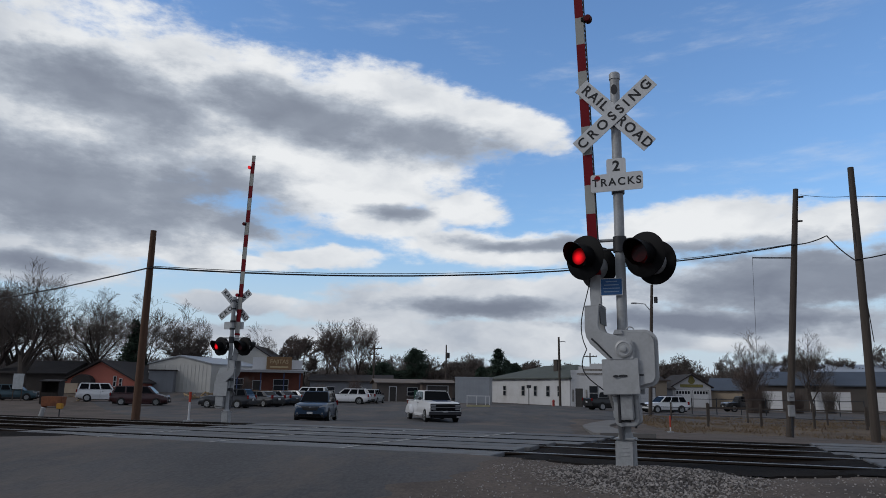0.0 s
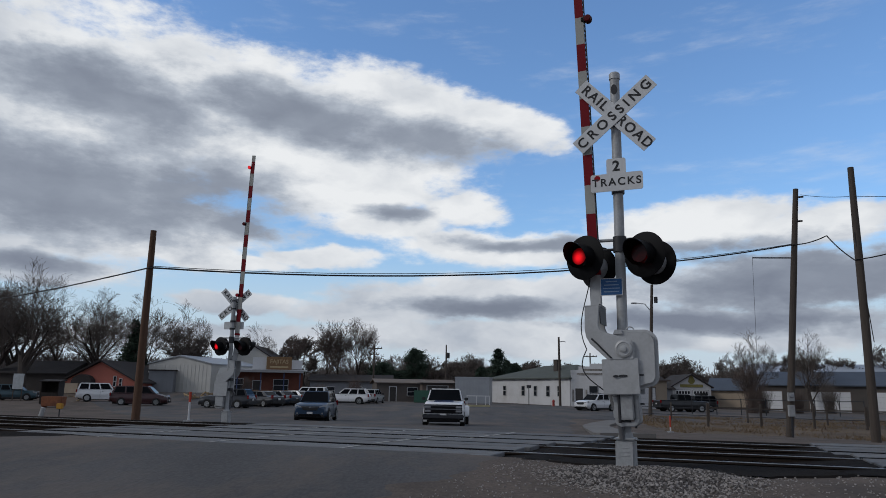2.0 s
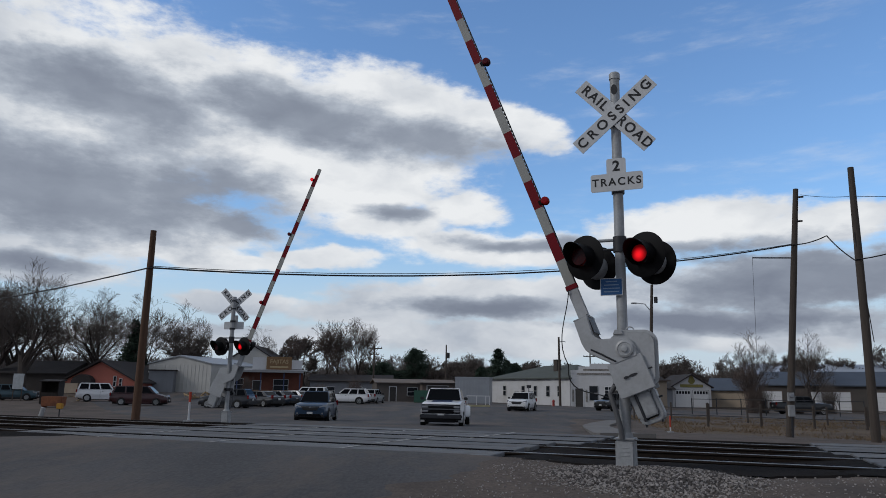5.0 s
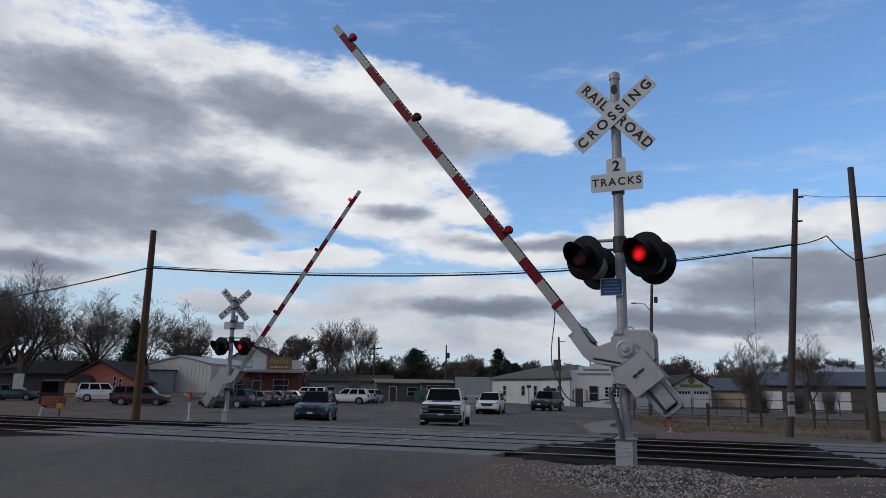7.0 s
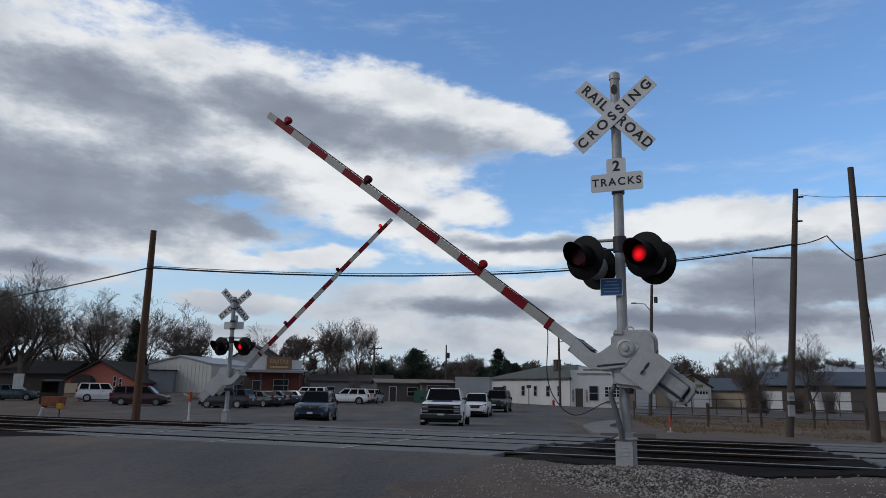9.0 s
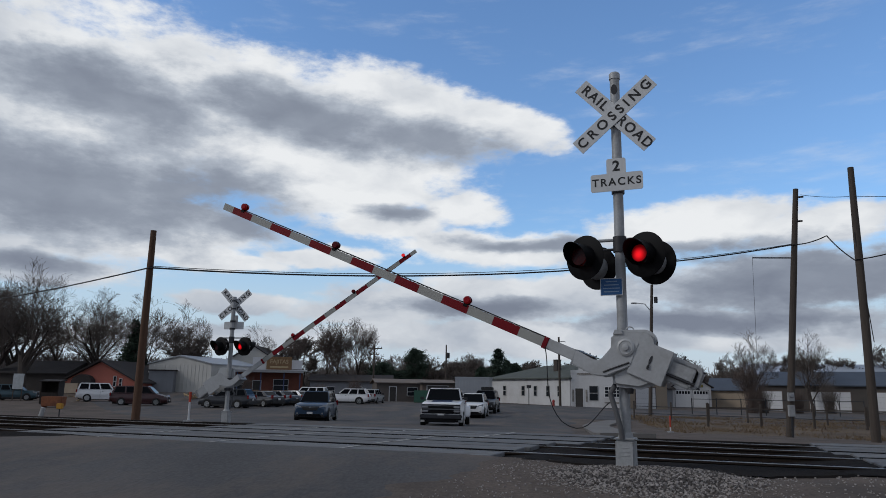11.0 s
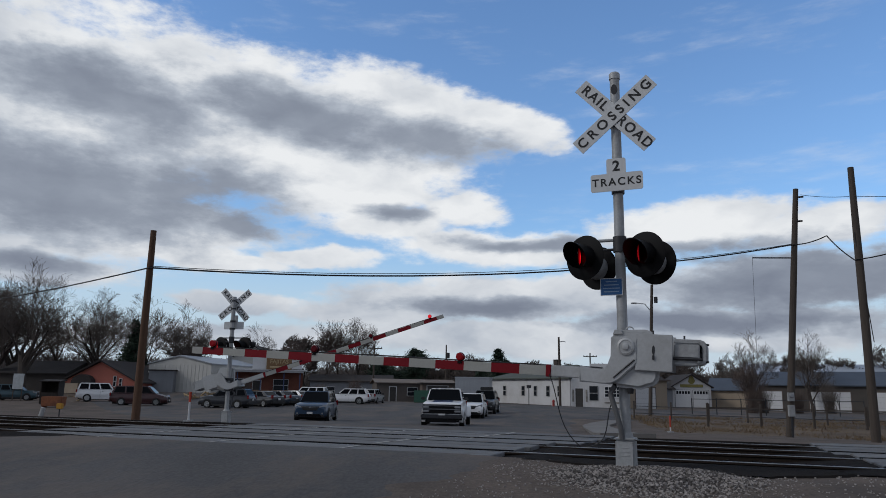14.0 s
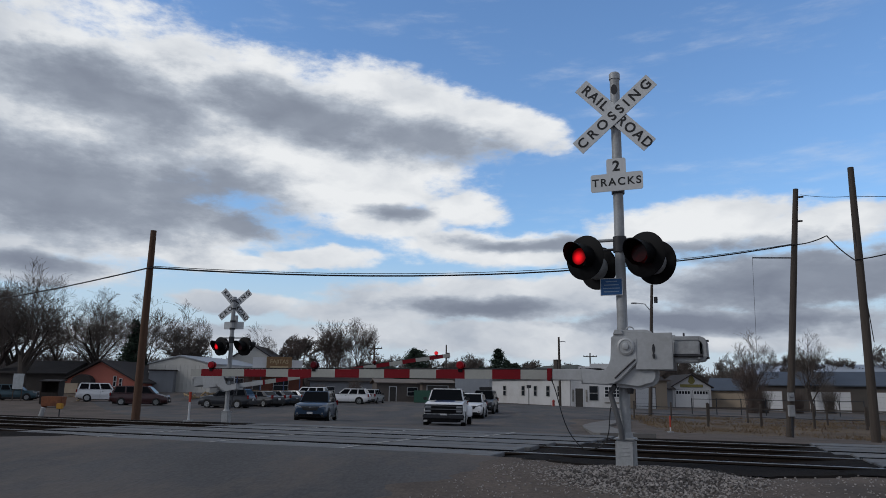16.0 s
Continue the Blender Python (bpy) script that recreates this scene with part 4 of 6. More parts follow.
def vehicle(name, m, label, category, col, L, W, H, belt, nose, cabin, ground=0.2, wheel=0.34, axles=(0.31, -0.29), kind="suv", group="", dark_trim=True, rack=False, roof_lamps=False, dually=False, hood_z=None, tail_z=None, hood_sheen=None, windows=((0.06, 0.34), (0.38, 0.66), (0.70, 0.95)), bumper=None, roof_box=False, big_grille=False):
    """cabin: x of windscreen foot, windscreen top, rear top, rear foot, as shares of L from the middle."""
    P = paint(*col)
    v = thing(name, m, label, category, group)
    hz, tz = hood_z or nose, tail_z or belt
    x0, x1 = -L / 2, L / 2
    wf, wt, rt, rf = [c * L for c in cabin]
    g = ground
    if kind == "pickup":
        tops = [(x0, tz - 0.03), (x0 + 0.05, tz), (rf, tz), (rf + 0.02, belt), (wf, belt), (x1 - 0.30, hz), (x1 - 0.10, hz - 0.03), (x1 - 0.02, hz - 0.10), (x1, hz - 0.18)]
    else:
        tops = [(x0, tz - 0.16), (x0 + 0.05, tz - 0.05), (x0 + 0.16, tz), (rf, belt), (wf, belt), (x1 - 0.55, hz + 0.01), (x1 - 0.28, hz - 0.05), (x1 - 0.10, hz - 0.13), (x1, hz - 0.26)]
    lows = [(x0, g + 0.26), (x0 + 0.30, g + 0.03), (x1 - 0.30, g + 0.03), (x1, g + 0.14)]
    cols = sorted({x0, x0 + 0.02, x0 + 0.05, x0 + 0.12, x1 - 0.02, x1 - 0.06, x1 - 0.14, x1, rf, rf + 0.02, wf, *[x0 + L * k / 22 for k in range(1, 22)]})
    skin = Shape()
    for x in cols:
        zt, zb = float(np.interp(x, *zip(*tops))), float(np.interp(x, *zip(*lows)))
        end = min(max((abs(x) / (L / 2) - 0.66) / 0.34, 0), 1)
        w = W / 2 * (1 - (0.13 if kind != "pickup" else 0.05) * end ** 2.4)
        hgt = zt - zb
        half = [(0.84 * w, zb), (0.955 * w, zb + 0.08), (0.985 * w, zb + 0.22 * hgt), (w, zb + 0.45 * hgt), (0.992 * w, zb + 0.60 * hgt), (0.975 * w, zb + 0.64 * hgt), (0.965 * w, zb + 0.82 * hgt), (0.93 * w, zt - 0.035), (0.86 * w, zt - 0.005), (0.62 * w, zt + 0.012), (0.30 * w, zt + 0.022)]
        skin.v += [(x, y, z) for y, z in half] + [(x, -y, z) for y, z in reversed(half)]
    n = 22
    skin.f = [(i * n + k, (i + 1) * n + k, (i + 1) * n + (k + 1) % n, i * n + (k + 1) % n) for i in range(len(cols) - 1) for k in range(n)] + [tuple(range(n)), tuple((len(cols) - 1) * n + k for k in reversed(range(n)))]
    body = part("body", skin, P, v, smooth=True)
    hw, tw = W / 2 - 0.07, W / 2 - 0.23
    top = H - 0.02
    lo = [(wf, hw, belt - 0.03), (wf, -hw, belt - 0.03), (rf, -hw, belt - 0.03), (rf, hw, belt - 0.03)]
    hi = [(wt, tw, top), (wt, -tw, top), (rt, -tw, top), (rt, tw, top)]
    cab = Shape().add(lo + hi, [(3, 2, 1, 0), (4, 5, 6, 7), (0, 1, 5, 4), (1, 2, 6, 5), (2, 3, 7, 6), (3, 0, 4, 7)])
    cabin_ob = part("cabin", cab, P, v, bevel=0.075, smooth=True)
    gl = 0.007
    part("windscreen", Shape().add(*on_face(lo[1], lo[0], hi[0], hi[1], 0.04, 0.96, 0.08, 0.92, gl)), CAR_GLASS, cabin_ob, "dark windscreen")
    part("rear_window", Shape().add(*on_face(lo[3], lo[2], hi[2], hi[3], 0.08, 0.92, 0.25, 0.88, gl)), CAR_GLASS, cabin_ob, "dark rear window")
    for a, b in windows:
        part("side_window", Shape().add(*on_face(lo[0], lo[3], hi[3], hi[0], a, b, 0.14, 0.88, gl)), CAR_GLASS, cabin_ob)
        part("side_window", Shape().add(*on_face(lo[2], lo[1], hi[1], hi[2], 1 - b, 1 - a, 0.14, 0.88, gl)), CAR_GLASS, cabin_ob)
    key = (wheel, dually)
    if key not in WHEELS:
        WHEELS[key] = wheel_meshes(wheel, 0.23)
    tyre, rim = WHEELS[key]
    for k, ax in enumerate(axles):
        for side in (1, -1):
            spread = W / 2 - 0.075 + (0.16 if dually and k else 0)
            w = part("wheel", tyre, None, v, m=pose(ax * L, side * spread, wheel, 0, 0, 90 * side))
            part("rim", rim, None, w, "alloy rim", m=pose(0.024, 0, 0))
            arch = Shape()
            n = 14
            for j in range(n + 1):
                a = math.pi * (-0.08 + 1.16 * j / n)
                for rr in (wheel * 1.04, wheel * 1.22):
                    arch.v += [(ax * L + rr * math.cos(a), side * (W / 2 + 0.012), wheel + rr * math.sin(a)), (ax * L + rr * math.cos(a), side * (W / 2 - 0.2), wheel + rr * math.sin(a))]
            for j in range(n):
                q, r = 4 * j, 4 * j + 4
                arch.f += [(q, q + 2, r + 2, r), (q + 1, r + 1, r + 3, q + 3), (q + 2, q + 3, r + 3, r + 2), (q, r, r + 1, q + 1)]
            part("wheel_arch", arch, PLASTIC if dark_trim else P, v)
            # Flat black disc painted in for the shaded hollow behind the wheel.
            part("wheel_well_shade", Shape().lathe([(wheel * 1.06, -0.002), (wheel * 1.06, 0.004)], 20, Matrix.Translation((ax * L, side * (W / 2 + 0.001), wheel)) @ Matrix.Rotation(radians(90 * side), 4, "Z")), BLACK, v)
    if dually:
        for side in (1, -1):
            part("rear_fender", Shape().prism([(axles[1] * L + 0.72 * math.cos(a), 0.42 + 0.58 * math.sin(a)) for a in [math.pi * j / 10 for j in range(11)]], side * (W / 2 - 0.02), side * (W / 2 + 0.24)), P, v, "flared rear fender", bevel=0.05, smooth=True)
    # front
    face_x = x1 - 0.045
    gz = (g + 0.36 + hz - 0.12) / 2
    gh = (hz - 0.16) - (g + 0.40)
    if big_grille:
        part("grille", Shape().box((face_x + 0.03, 0, gz + 0.01), (0.10, W * 0.92, gh * 1.02 + 0.12)), BLACK, v, "black full-width grille", bevel=0.02)
        part("grille_bar", Shape().box((face_x + 0.085, 0, gz + 0.005), (0.04, W * 0.90, 0.035)), CHROME, v, "chrome bar")
        part("grille_bar", Shape().box((face_x + 0.06, 0, gz + gh * 0.53), (0.06, W * 0.92, 0.03)), CHROME, v, "chrome bar")
        part("valance", Shape().box((x1 - 0.06, 0, g + 0.10), (0.14, W * 0.97, 0.10)), BLACK, v, "black valance")
        part("air_dam", Shape().box((x1 - 0.03, 0, g + 0.02), (0.12, W * 0.70, 0.16)), BLACK, v, "black lower apron", bevel=0.02)
    else:
        part("grille", Shape().prism([(-0.27 * W, gz + 0.13), (-0.20 * W, gz - 0.10), (0.20 * W, gz - 0.10), (0.27 * W, gz + 0.13)], -0.05, 0.05), PLASTIC, v, "black grille", bevel=0.015, m=pose(face_x + 0.01, 0, 0, 0, 0, 90))
        part("grille_bar", Shape().box((face_x + 0.055, 0, gz + 0.09), (0.03, W * 0.50, 0.035)), CHROME, v, "chrome bar")
        part("emblem", Shape().lathe([(0.055, 0), (0.05, 0.02)], 12, Matrix.Translation((face_x + 0.065, 0, gz + 0.07))), CHROME, v)
        part("air_intake", Shape().prism([(-0.36 * W, g + 0.10), (-0.30 * W, g + 0.24), (0.30 * W, g + 0.24), (0.36 * W, g + 0.10)], -0.06, 0.06), BLACK, v, "black lower intake", bevel=0.015, m=pose(x1 + 0.03, 0, 0, 0, 0, 90))
        for side in (1, -1):
            part("fog_lamp", Shape().lathe([(0.05, 0), (0.045, 0.02)], 10, Matrix.Translation((x1 + 0.035, side * W * 0.37, g + 0.27))), HEADLIGHT, v)
    for side in (1, -1):
        lw = W * 0.15
        if big_grille:
            for dz in (0.10, -0.09):
                part("headlight", Shape().box((face_x + 0.06, side * (W / 2 - lw / 2 - 0.10), gz + dz), (0.10, lw, 0.095)), HEADLIGHT, v, bevel=0.02)
        else:
            wedge = [(x1 + 0.0, 0.27 * W, gz + 0.06), (x1 + 0.0, 0.27 * W, gz + 0.12), (x1 - 0.17, 0.475 * W, gz + 0.24), (x1 - 0.15, 0.475 * W, gz + 0.08)]
            part("headlight", Shape().add([(x, side * y, z) for x, y, z in wedge] + [(x - 0.16, side * (y - 0.02), z) for x, y, z in wedge], [(0, 1, 2, 3), (7, 6, 5, 4), (0, 4, 5, 1), (1, 5, 6, 2), (2, 6, 7, 3), (3, 7, 4, 0)]), HEADLIGHT, v, "swept clear headlight", bevel=0.008)
        part("tail_light", Shape().box((x0 + 0.06, side * (W / 2 - 0.12), (tz + g + 0.5) / 2 + 0.1), (0.14, 0.20, 0.30)), TAILLIGHT, v, bevel=0.02)
        part("mirror", Shape().box((wf - 0.28, side * (W / 2 + 0.09), belt + 0.10), (0.10, 0.20, 0.15)), PLASTIC, v, bevel=0.03)
        part("door_handle", Shape().box((wf - 1.1, side * (W / 2 + 0.008), belt - 0.14), (0.18, 0.02, 0.03)), PLASTIC, v)
        part("door_seam", Shape().box((wf - 1.35, side * (W / 2 + 0.001), (belt + g) / 2 + 0.05), (0.012, 0.006, belt - g - 0.25)), BLACK, v)
        part("sill", Shape().box((0, side * (W / 2 - 0.02), g + 0.06), (L * 0.42, 0.08, 0.14)), PLASTIC if dark_trim else P, v, bevel=0.02)
    part("front_bumper", Shape().box((x1 - 0.02, 0, g + (0.22 if big_grille else 0.13)), (0.18, W if big_grille else W * 0.86, 0.19 if big_grille else 0.14)), bumper or (PLASTIC if dark_trim else P), v, "front bumper", bevel=0.04)
    part("rear_bumper", Shape().box((x0 + 0.03, 0, g + 0.24), (0.16, W - 0.06, 0.20)), bumper or (PLASTIC if dark_trim else P), v, "rear bumper", bevel=0.04)
    part("plate", Shape().box((x1 + 0.055, 0, g + 0.27), (0.012, 0.31, 0.16)), WHITE_SIGN, v, "pale number plate without print")
    part("rear_plate", Shape().box((x0 - 0.055, 0, g + 0.55), (0.012, 0.31, 0.16)), WHITE_SIGN, v, "pale number plate without print")
    part("underbody", Shape().box((0, 0, g + 0.02), (L * 0.9, W * 0.8, 0.16)), BLACK, v)
    if rack:
        for side in (1, -1):
            part("roof_rail", Shape().tube([(wt - 0.15, side * (tw - 0.05), H - 0.02), (wt - 0.3, side * (tw - 0.05), H + 0.04), (rt + 0.3, side * (tw - 0.05), H + 0.04), (rt + 0.15, side * (tw - 0.05), H - 0.02)], 0.018, 6), STEEL_DK, v)
    if roof_box:
        part("roof_box", Shape().box((rt * 0.4, 0, H + 0.12), (1.1, 0.95, 0.26)), PLASTIC, v, "dark roof cargo basket", bevel=0.04)
    if roof_lamps:
        for k in (-0.45, -0.18, 0.0, 0.18, 0.45):
            part("marker_lamp", Shape().box((wt - 0.06, k, H + 0.005), (0.10, 0.09, 0.045)), PLASTIC, v, bevel=0.015)
    if kind == "pickup":
        ln = rf - x0
        for side in (1, -1):
            part("bed_rail", Shape().box((x0 + ln / 2, side * (W / 2 - 0.06), tz + 0.02), (ln - 0.05, 0.12, 0.05)), PLASTIC if dark_trim else P, v, bevel=0.01)
        part("bed", Shape().box((x0 + ln / 2, 0, tz - 0.02), (ln - 0.16, W - 0.26, 0.05)), BLACK, v, "dark open bed")
    # The hood's dark blue reflection, laid on as a coloured slab.
    if hood_sheen:
        part("hood_reflection", Shape().box(((wf + x1 - 0.18) / 2, 0, (hz + belt) / 2 + 0.026), (x1 - wf - 0.5, 0.95, 0.012), Matrix.Rotation(math.atan2(belt - hz, x1 - 0.18 - wf), 4, "Y")), paint(*hood_sheen), v, "dark blue reflection painted on the hood", m=pose(0, 0, 0))
    return v


WHITE_P, BLUE_P = ("white_paint", (0.76, 0.76, 0.77)), ("steel_blue_paint", (0.016, 0.042, 0.085))
DARK_P, GREY_P, MAROON_P = ("black_paint", (0.018, 0.019, 0.021)), ("charcoal_paint", (0.022, 0.024, 0.030)), ("maroon_paint", (0.045, 0.012, 0.014))
SUV = dict(L=4.6, W=1.84, H=1.68, belt=1.05, nose=1.0, cabin=(0.235, 0.07, -0.40, -0.475), wheel=0.35)
SEDAN = dict(L=4.75, W=1.82, H=1.45, belt=0.95, nose=0.82, cabin=(0.24, 0.08, -0.19, -0.37), wheel=0.32, ground=0.17, tail_z=0.98, windows=((0.08, 0.46), (0.50, 0.86)))

truck = vehicle("pickup_truck", spot(0.16, 35.3, 262), "white crew-cab dually pickup with chrome grille", "pickup truck", WHITE_P, L=6.3, W=2.0, H=1.90, belt=1.27, nose=1.20, cabin=(0.215, 0.12, -0.185, -0.205), kind="pickup", ground=0.34, wheel=0.39, axles=(0.335, -0.27), dark_trim=False, roof_lamps=True, dually=True, tail_z=1.24, bumper=mat("dull_chrome", (0.10, 0.102, 0.11), 0.25, 1.0, var=0.1, bump=0), big_grille=True, windows=((0.06, 0.48), (0.52, 0.94)), hood_sheen=("navy_sheen", (0.02, 0.04, 0.12)))
blue_suv = vehicle("suv", spot(-7.12, 42.7, 270), "steel blue compact suv waiting on the asphalt", "car", BLUE_P, rack=False, **SUV)
rav = vehicle("suv", spot(2.3, 52, 262), "white compact suv with black trim", "car", WHITE_P, rack=True, **SUV)
jeep = vehicle("suv", spot(3.6, 60, 262), "black boxy suv with a loaded roof basket", "car", DARK_P, L=4.6, W=1.86, H=1.82, belt=1.12, nose=1.08, cabin=(0.19, 0.11, -0.45, -0.485), wheel=0.40, ground=0.32, roof_box=True)
dark_pickup = vehicle("pickup_truck", spot(18, 78, 15), "black crew-cab pickup truck", "pickup truck", DARK_P, L=5.8, W=1.98, H=1.92, belt=1.22, nose=1.15, cabin=(0.20, 0.11, -0.14, -0.16), kind="pickup", ground=0.32, wheel=0.40, axles=(0.32, -0.29), tail_z=1.22, windows=((0.06, 0.48), (0.52, 0.94)))
vehicle("suv", spot(-35.6, 78.0, 22), "white full-size suv parked by the salmon house", "car", WHITE_P, L=5.2, W=2.0, H=1.95, belt=1.22, nose=1.12, cabin=(0.20, 0.10, -0.44, -0.485), wheel=0.39, ground=0.28, dark_trim=False)
vehicle("minivan", spot(-27.6, 68.0, 10), "dark maroon minivan parked behind a pole", "car", MAROON_P, L=5.0, W=1.95, H=1.78, belt=1.08, nose=0.95, cabin=(0.30, 0.15, -0.42, -0.48), wheel=0.34, dark_trim=False)
vehicle("suv", spot(-45.6, 79.0, 15), "dark teal suv parked under bare trees", "car", ("teal_paint", (0.03, 0.07, 0.09)), rack=False, **SUV)
vehicle("hatchback", spot(-18.5, 64.2, 170), "dark slate crossover parked in the lot", "car", GREY_P, **SUV, group="cars in the lot")
vehicle("sedan", spot(-16.7, 68.4, 148), "charcoal sedan parked with its tail out", "car", GREY_P, **SEDAN, group="cars in the lot")
vehicle("sedan", spot(-15.8, 72.0, 148), "dark blue sedan parked with its tail out", "car", ("dark_blue_paint", (0.022, 0.034, 0.055)), **SEDAN, group="cars in the lot")
vehicle("sedan", spot(-15.0, 75.8, 148), "white sedan parked in the lot", "car", WHITE_P, **SEDAN, group="cars in the lot")
vehicle("minivan", spot(-15.4, 85.0, 175), "white older suv parked in the lot", "car", WHITE_P, L=4.9, W=1.9, H=1.85, belt=1.1, nose=1.05, cabin=(0.22, 0.10, -0.44, -0.48), wheel=0.36, dark_trim=False, group="cars in the lot")
vehicle("suv", spot(-10.4, 82.6, 176), "long white crossover parked in the lot", "car", WHITE_P, rack=True, L=5.05, W=1.93, H=1.75, belt=1.08, nose=1.0, cabin=(0.22, 0.06, -0.40, -0.475), wheel=0.38, group="cars in the lot")
vehicle("suv", spot(-8.1, 88.5, 80), "silver suv parked behind the white crossover", "car", ("silver_paint", (0.36, 0.37, 0.38)), **SUV, group="cars in the lot")


# ---- buildings: x along the front, y going back, origin at the front's left foot ----
def house(name, a, b, depth, H, roof, roof_h, wall, roofing, label, openings=(), eave=0.35, z=None, parapet=0.0, seams=0.0, category="building"):
    """The front runs from a to b on the ground; openings: x share, foot, width, height, kind."""
    a, b = Vector((*a, 0)), Vector((*b, 0))
    L = (b - a).length
    rz = math.degrees(math.atan2(b.y - a.y, b.x - a.x))
    base = land((a.x + b.x) / 2, (a.y + b.y) / 2) if z is None else z
    h = thing(name, pose(a.x, a.y, base, 0, 0, rz), label, category)
    body = Shape()
    if roof == "gable_front":
        pts = [(0, -0.8), (L, -0.8), (L, H), (L / 2, H + roof_h), (0, H)]
        body.prism(pts, 0, depth)
    else:
        body.box((L / 2, depth / 2, (H - 0.8) / 2), (L, depth, H + 0.8))
    part("wall", body, wall, h, bevel=0.02)
    e = eave
    if roof == "gable_front":
        for s in (0, 1):
            x_e, x_m = (-e, L / 2) if s == 0 else (L + e, L / 2)
            z_e = H - e * roof_h / (L / 2)
            part("roof", Shape().prism([(x_e, z_e + 0.03), (x_m, H + roof_h + 0.03), (x_m, H + roof_h + 0.2), (x_e, z_e + 0.18)], -e, depth + e), roofing, h)
    elif roof == "gable_side":
        for s in (0, 1):
            y_e, y_m = (-e, depth / 2) if s == 0 else (depth + e, depth / 2)
            z_e = H - e * roof_h / (depth / 2)
            sl = Shape().prism([(y_e, z_e + 0.03), (y_m, H + roof_h + 0.03), (y_m, H + roof_h + 0.18), (y_e, z_e + 0.16)], -e, L + e, Matrix.Translation((0, 0, 0)) @ Matrix(((0, 1, 0, 0), (1, 0, 0, 0), (0, 0, 1, 0), (0, 0, 0, 1))))
            part("roof", sl, roofing, h)
        for x in (0.01, L - 0.01):
            part("gable", Shape().add([(x, 0.05, H - 0.05), (x, depth - 0.05, H - 0.05), (x, depth / 2, H + roof_h), (x + 0.02, 0.05, H - 0.05), (x + 0.02, depth - 0.05, H - 0.05), (x + 0.02, depth / 2, H + roof_h)], [(0, 1, 2), (5, 4, 3), (0, 3, 4, 1), (1, 4, 5, 2), (2, 5, 3, 0)]), wall, h)
    elif roof == "hip":
        k = min(depth / 2, L / 2 - 0.2)
        p = [(-e, -e, H), (L + e, -e, H), (L + e, depth + e, H), (-e, depth + e, H), (k, depth / 2, H + roof_h), (L - k, depth / 2, H + roof_h)]
        q = [(x, y, z0 + 0.15) for x, y, z0 in p[:4]]
        part("roof", Shape().add(p[:4] + q + p[4:], [(3, 2, 1, 0), (0, 1, 5, 4), (1, 2, 6, 5), (2, 3, 7, 6), (3, 0, 4, 7), (4, 5, 9, 8), (5, 6, 9), (6, 7, 8, 9), (7, 4, 8)]), roofing, h)
    else:
        part("roof", Shape().box((L / 2, depth / 2, H + 0.06), (L + 2 * e, depth + 2 * e, 0.16)), roofing, h)
    if parapet:
        part("parapet", Shape().box((L / 2, -0.02, H + parapet / 2), (L, 0.25, parapet)), wall, h)
    if seams:
        for i in range(int(L / seams)):
            part("seam", Shape().box(((i + 0.5) * seams, -0.02, H / 2), (0.05, 0.04, H - 0.05)), wall, h)
    for x, z0, w, hh, kind in openings:
        cx = x * L
        if kind == "window":
            win = part("window", Shape().box((cx, -0.03, z0 + hh / 2), (w + 0.12, 0.10, hh + 0.12)), WHITE_TRIM if wall is not WHITE_WALL else mat("grey_trim", (0.30, 0.30, 0.30), 0.8, bump=0.05), h, bevel=0.01)
            part("pane", Shape().box((cx, -0.075, z0 + hh / 2), (w, 0.02, hh)), GLASS, win, "dark pane")
            part("glazing_bar", Shape().box((cx, -0.088, z0 + hh / 2), (w, 0.012, 0.05)), WHITE_TRIM, win)
        elif kind == "grid":
            win = part("window", Shape().box((cx, -0.03, z0 + hh / 2), (w + 0.16, 0.10, hh + 0.16)), WHITE_TRIM, h, bevel=0.01)
            for i in range(4):
                for j in range(3):
                    part("pane", Shape().box((cx + (i - 1.5) * w / 4, -0.08, z0 + (j + 0.5) * hh / 3), (w / 4 - 0.07, 0.02, hh / 3 - 0.07)), GLASS, win, "dark pane")
        elif kind == "door":
            d = part("door", Shape().box((cx, -0.03, z0 + hh / 2), (w, 0.08, hh)), mat("dark_door_and_opening", (0.05, 0.045, 0.042), 0.7, bump=0.1), h, "dark panel for doors and a shaded open front", bevel=0.01)
            part("door_frame", Shape().box((cx, -0.02, z0 + hh / 2 + 0.03), (w + 0.2, 0.07, hh + 0.1)), WHITE_TRIM, h)
        elif kind == "garage":
            d = part("garage_door", Shape().box((cx, -0.03, z0 + hh / 2), (w, 0.08, hh)), WHITE_TRIM, h, "white sectional garage door", bevel=0.01)
            part("door_frame", Shape().box((cx, -0.015, z0 + hh / 2 + 0.05), (w + 0.24, 0.06, hh + 0.14)), BROWN_WALL, h)
            for j in range(1, 4):
                part("joint", Shape().box((cx, -0.071, z0 + hh * j / 4), (w - 0.02, 0.006, 0.02)), mat("joint_grey", (0.25, 0.25, 0.26), 0.9), d)
        elif kind == "light_garage":
            d = part("garage_door", Shape().box((cx, -0.03, z0 + hh / 2), (w, 0.08, hh)), WHITE_TRIM, h, "white garage door with a row of panes", bevel=0.01)
            part("door_frame", Shape().box((cx, -0.015, z0 + hh / 2 + 0.03), (w + 0.14, 0.06, hh + 0.1)), mat("grey_frame", (0.20, 0.20, 0.21), 0.8), h)
            for j in range(5):
                part("pane", Shape().box((cx + (j - 2) * w / 5.4, -0.075, z0 + hh * 0.86), (w / 7.5, 0.012, hh * 0.17)), GLASS, d)
    return h


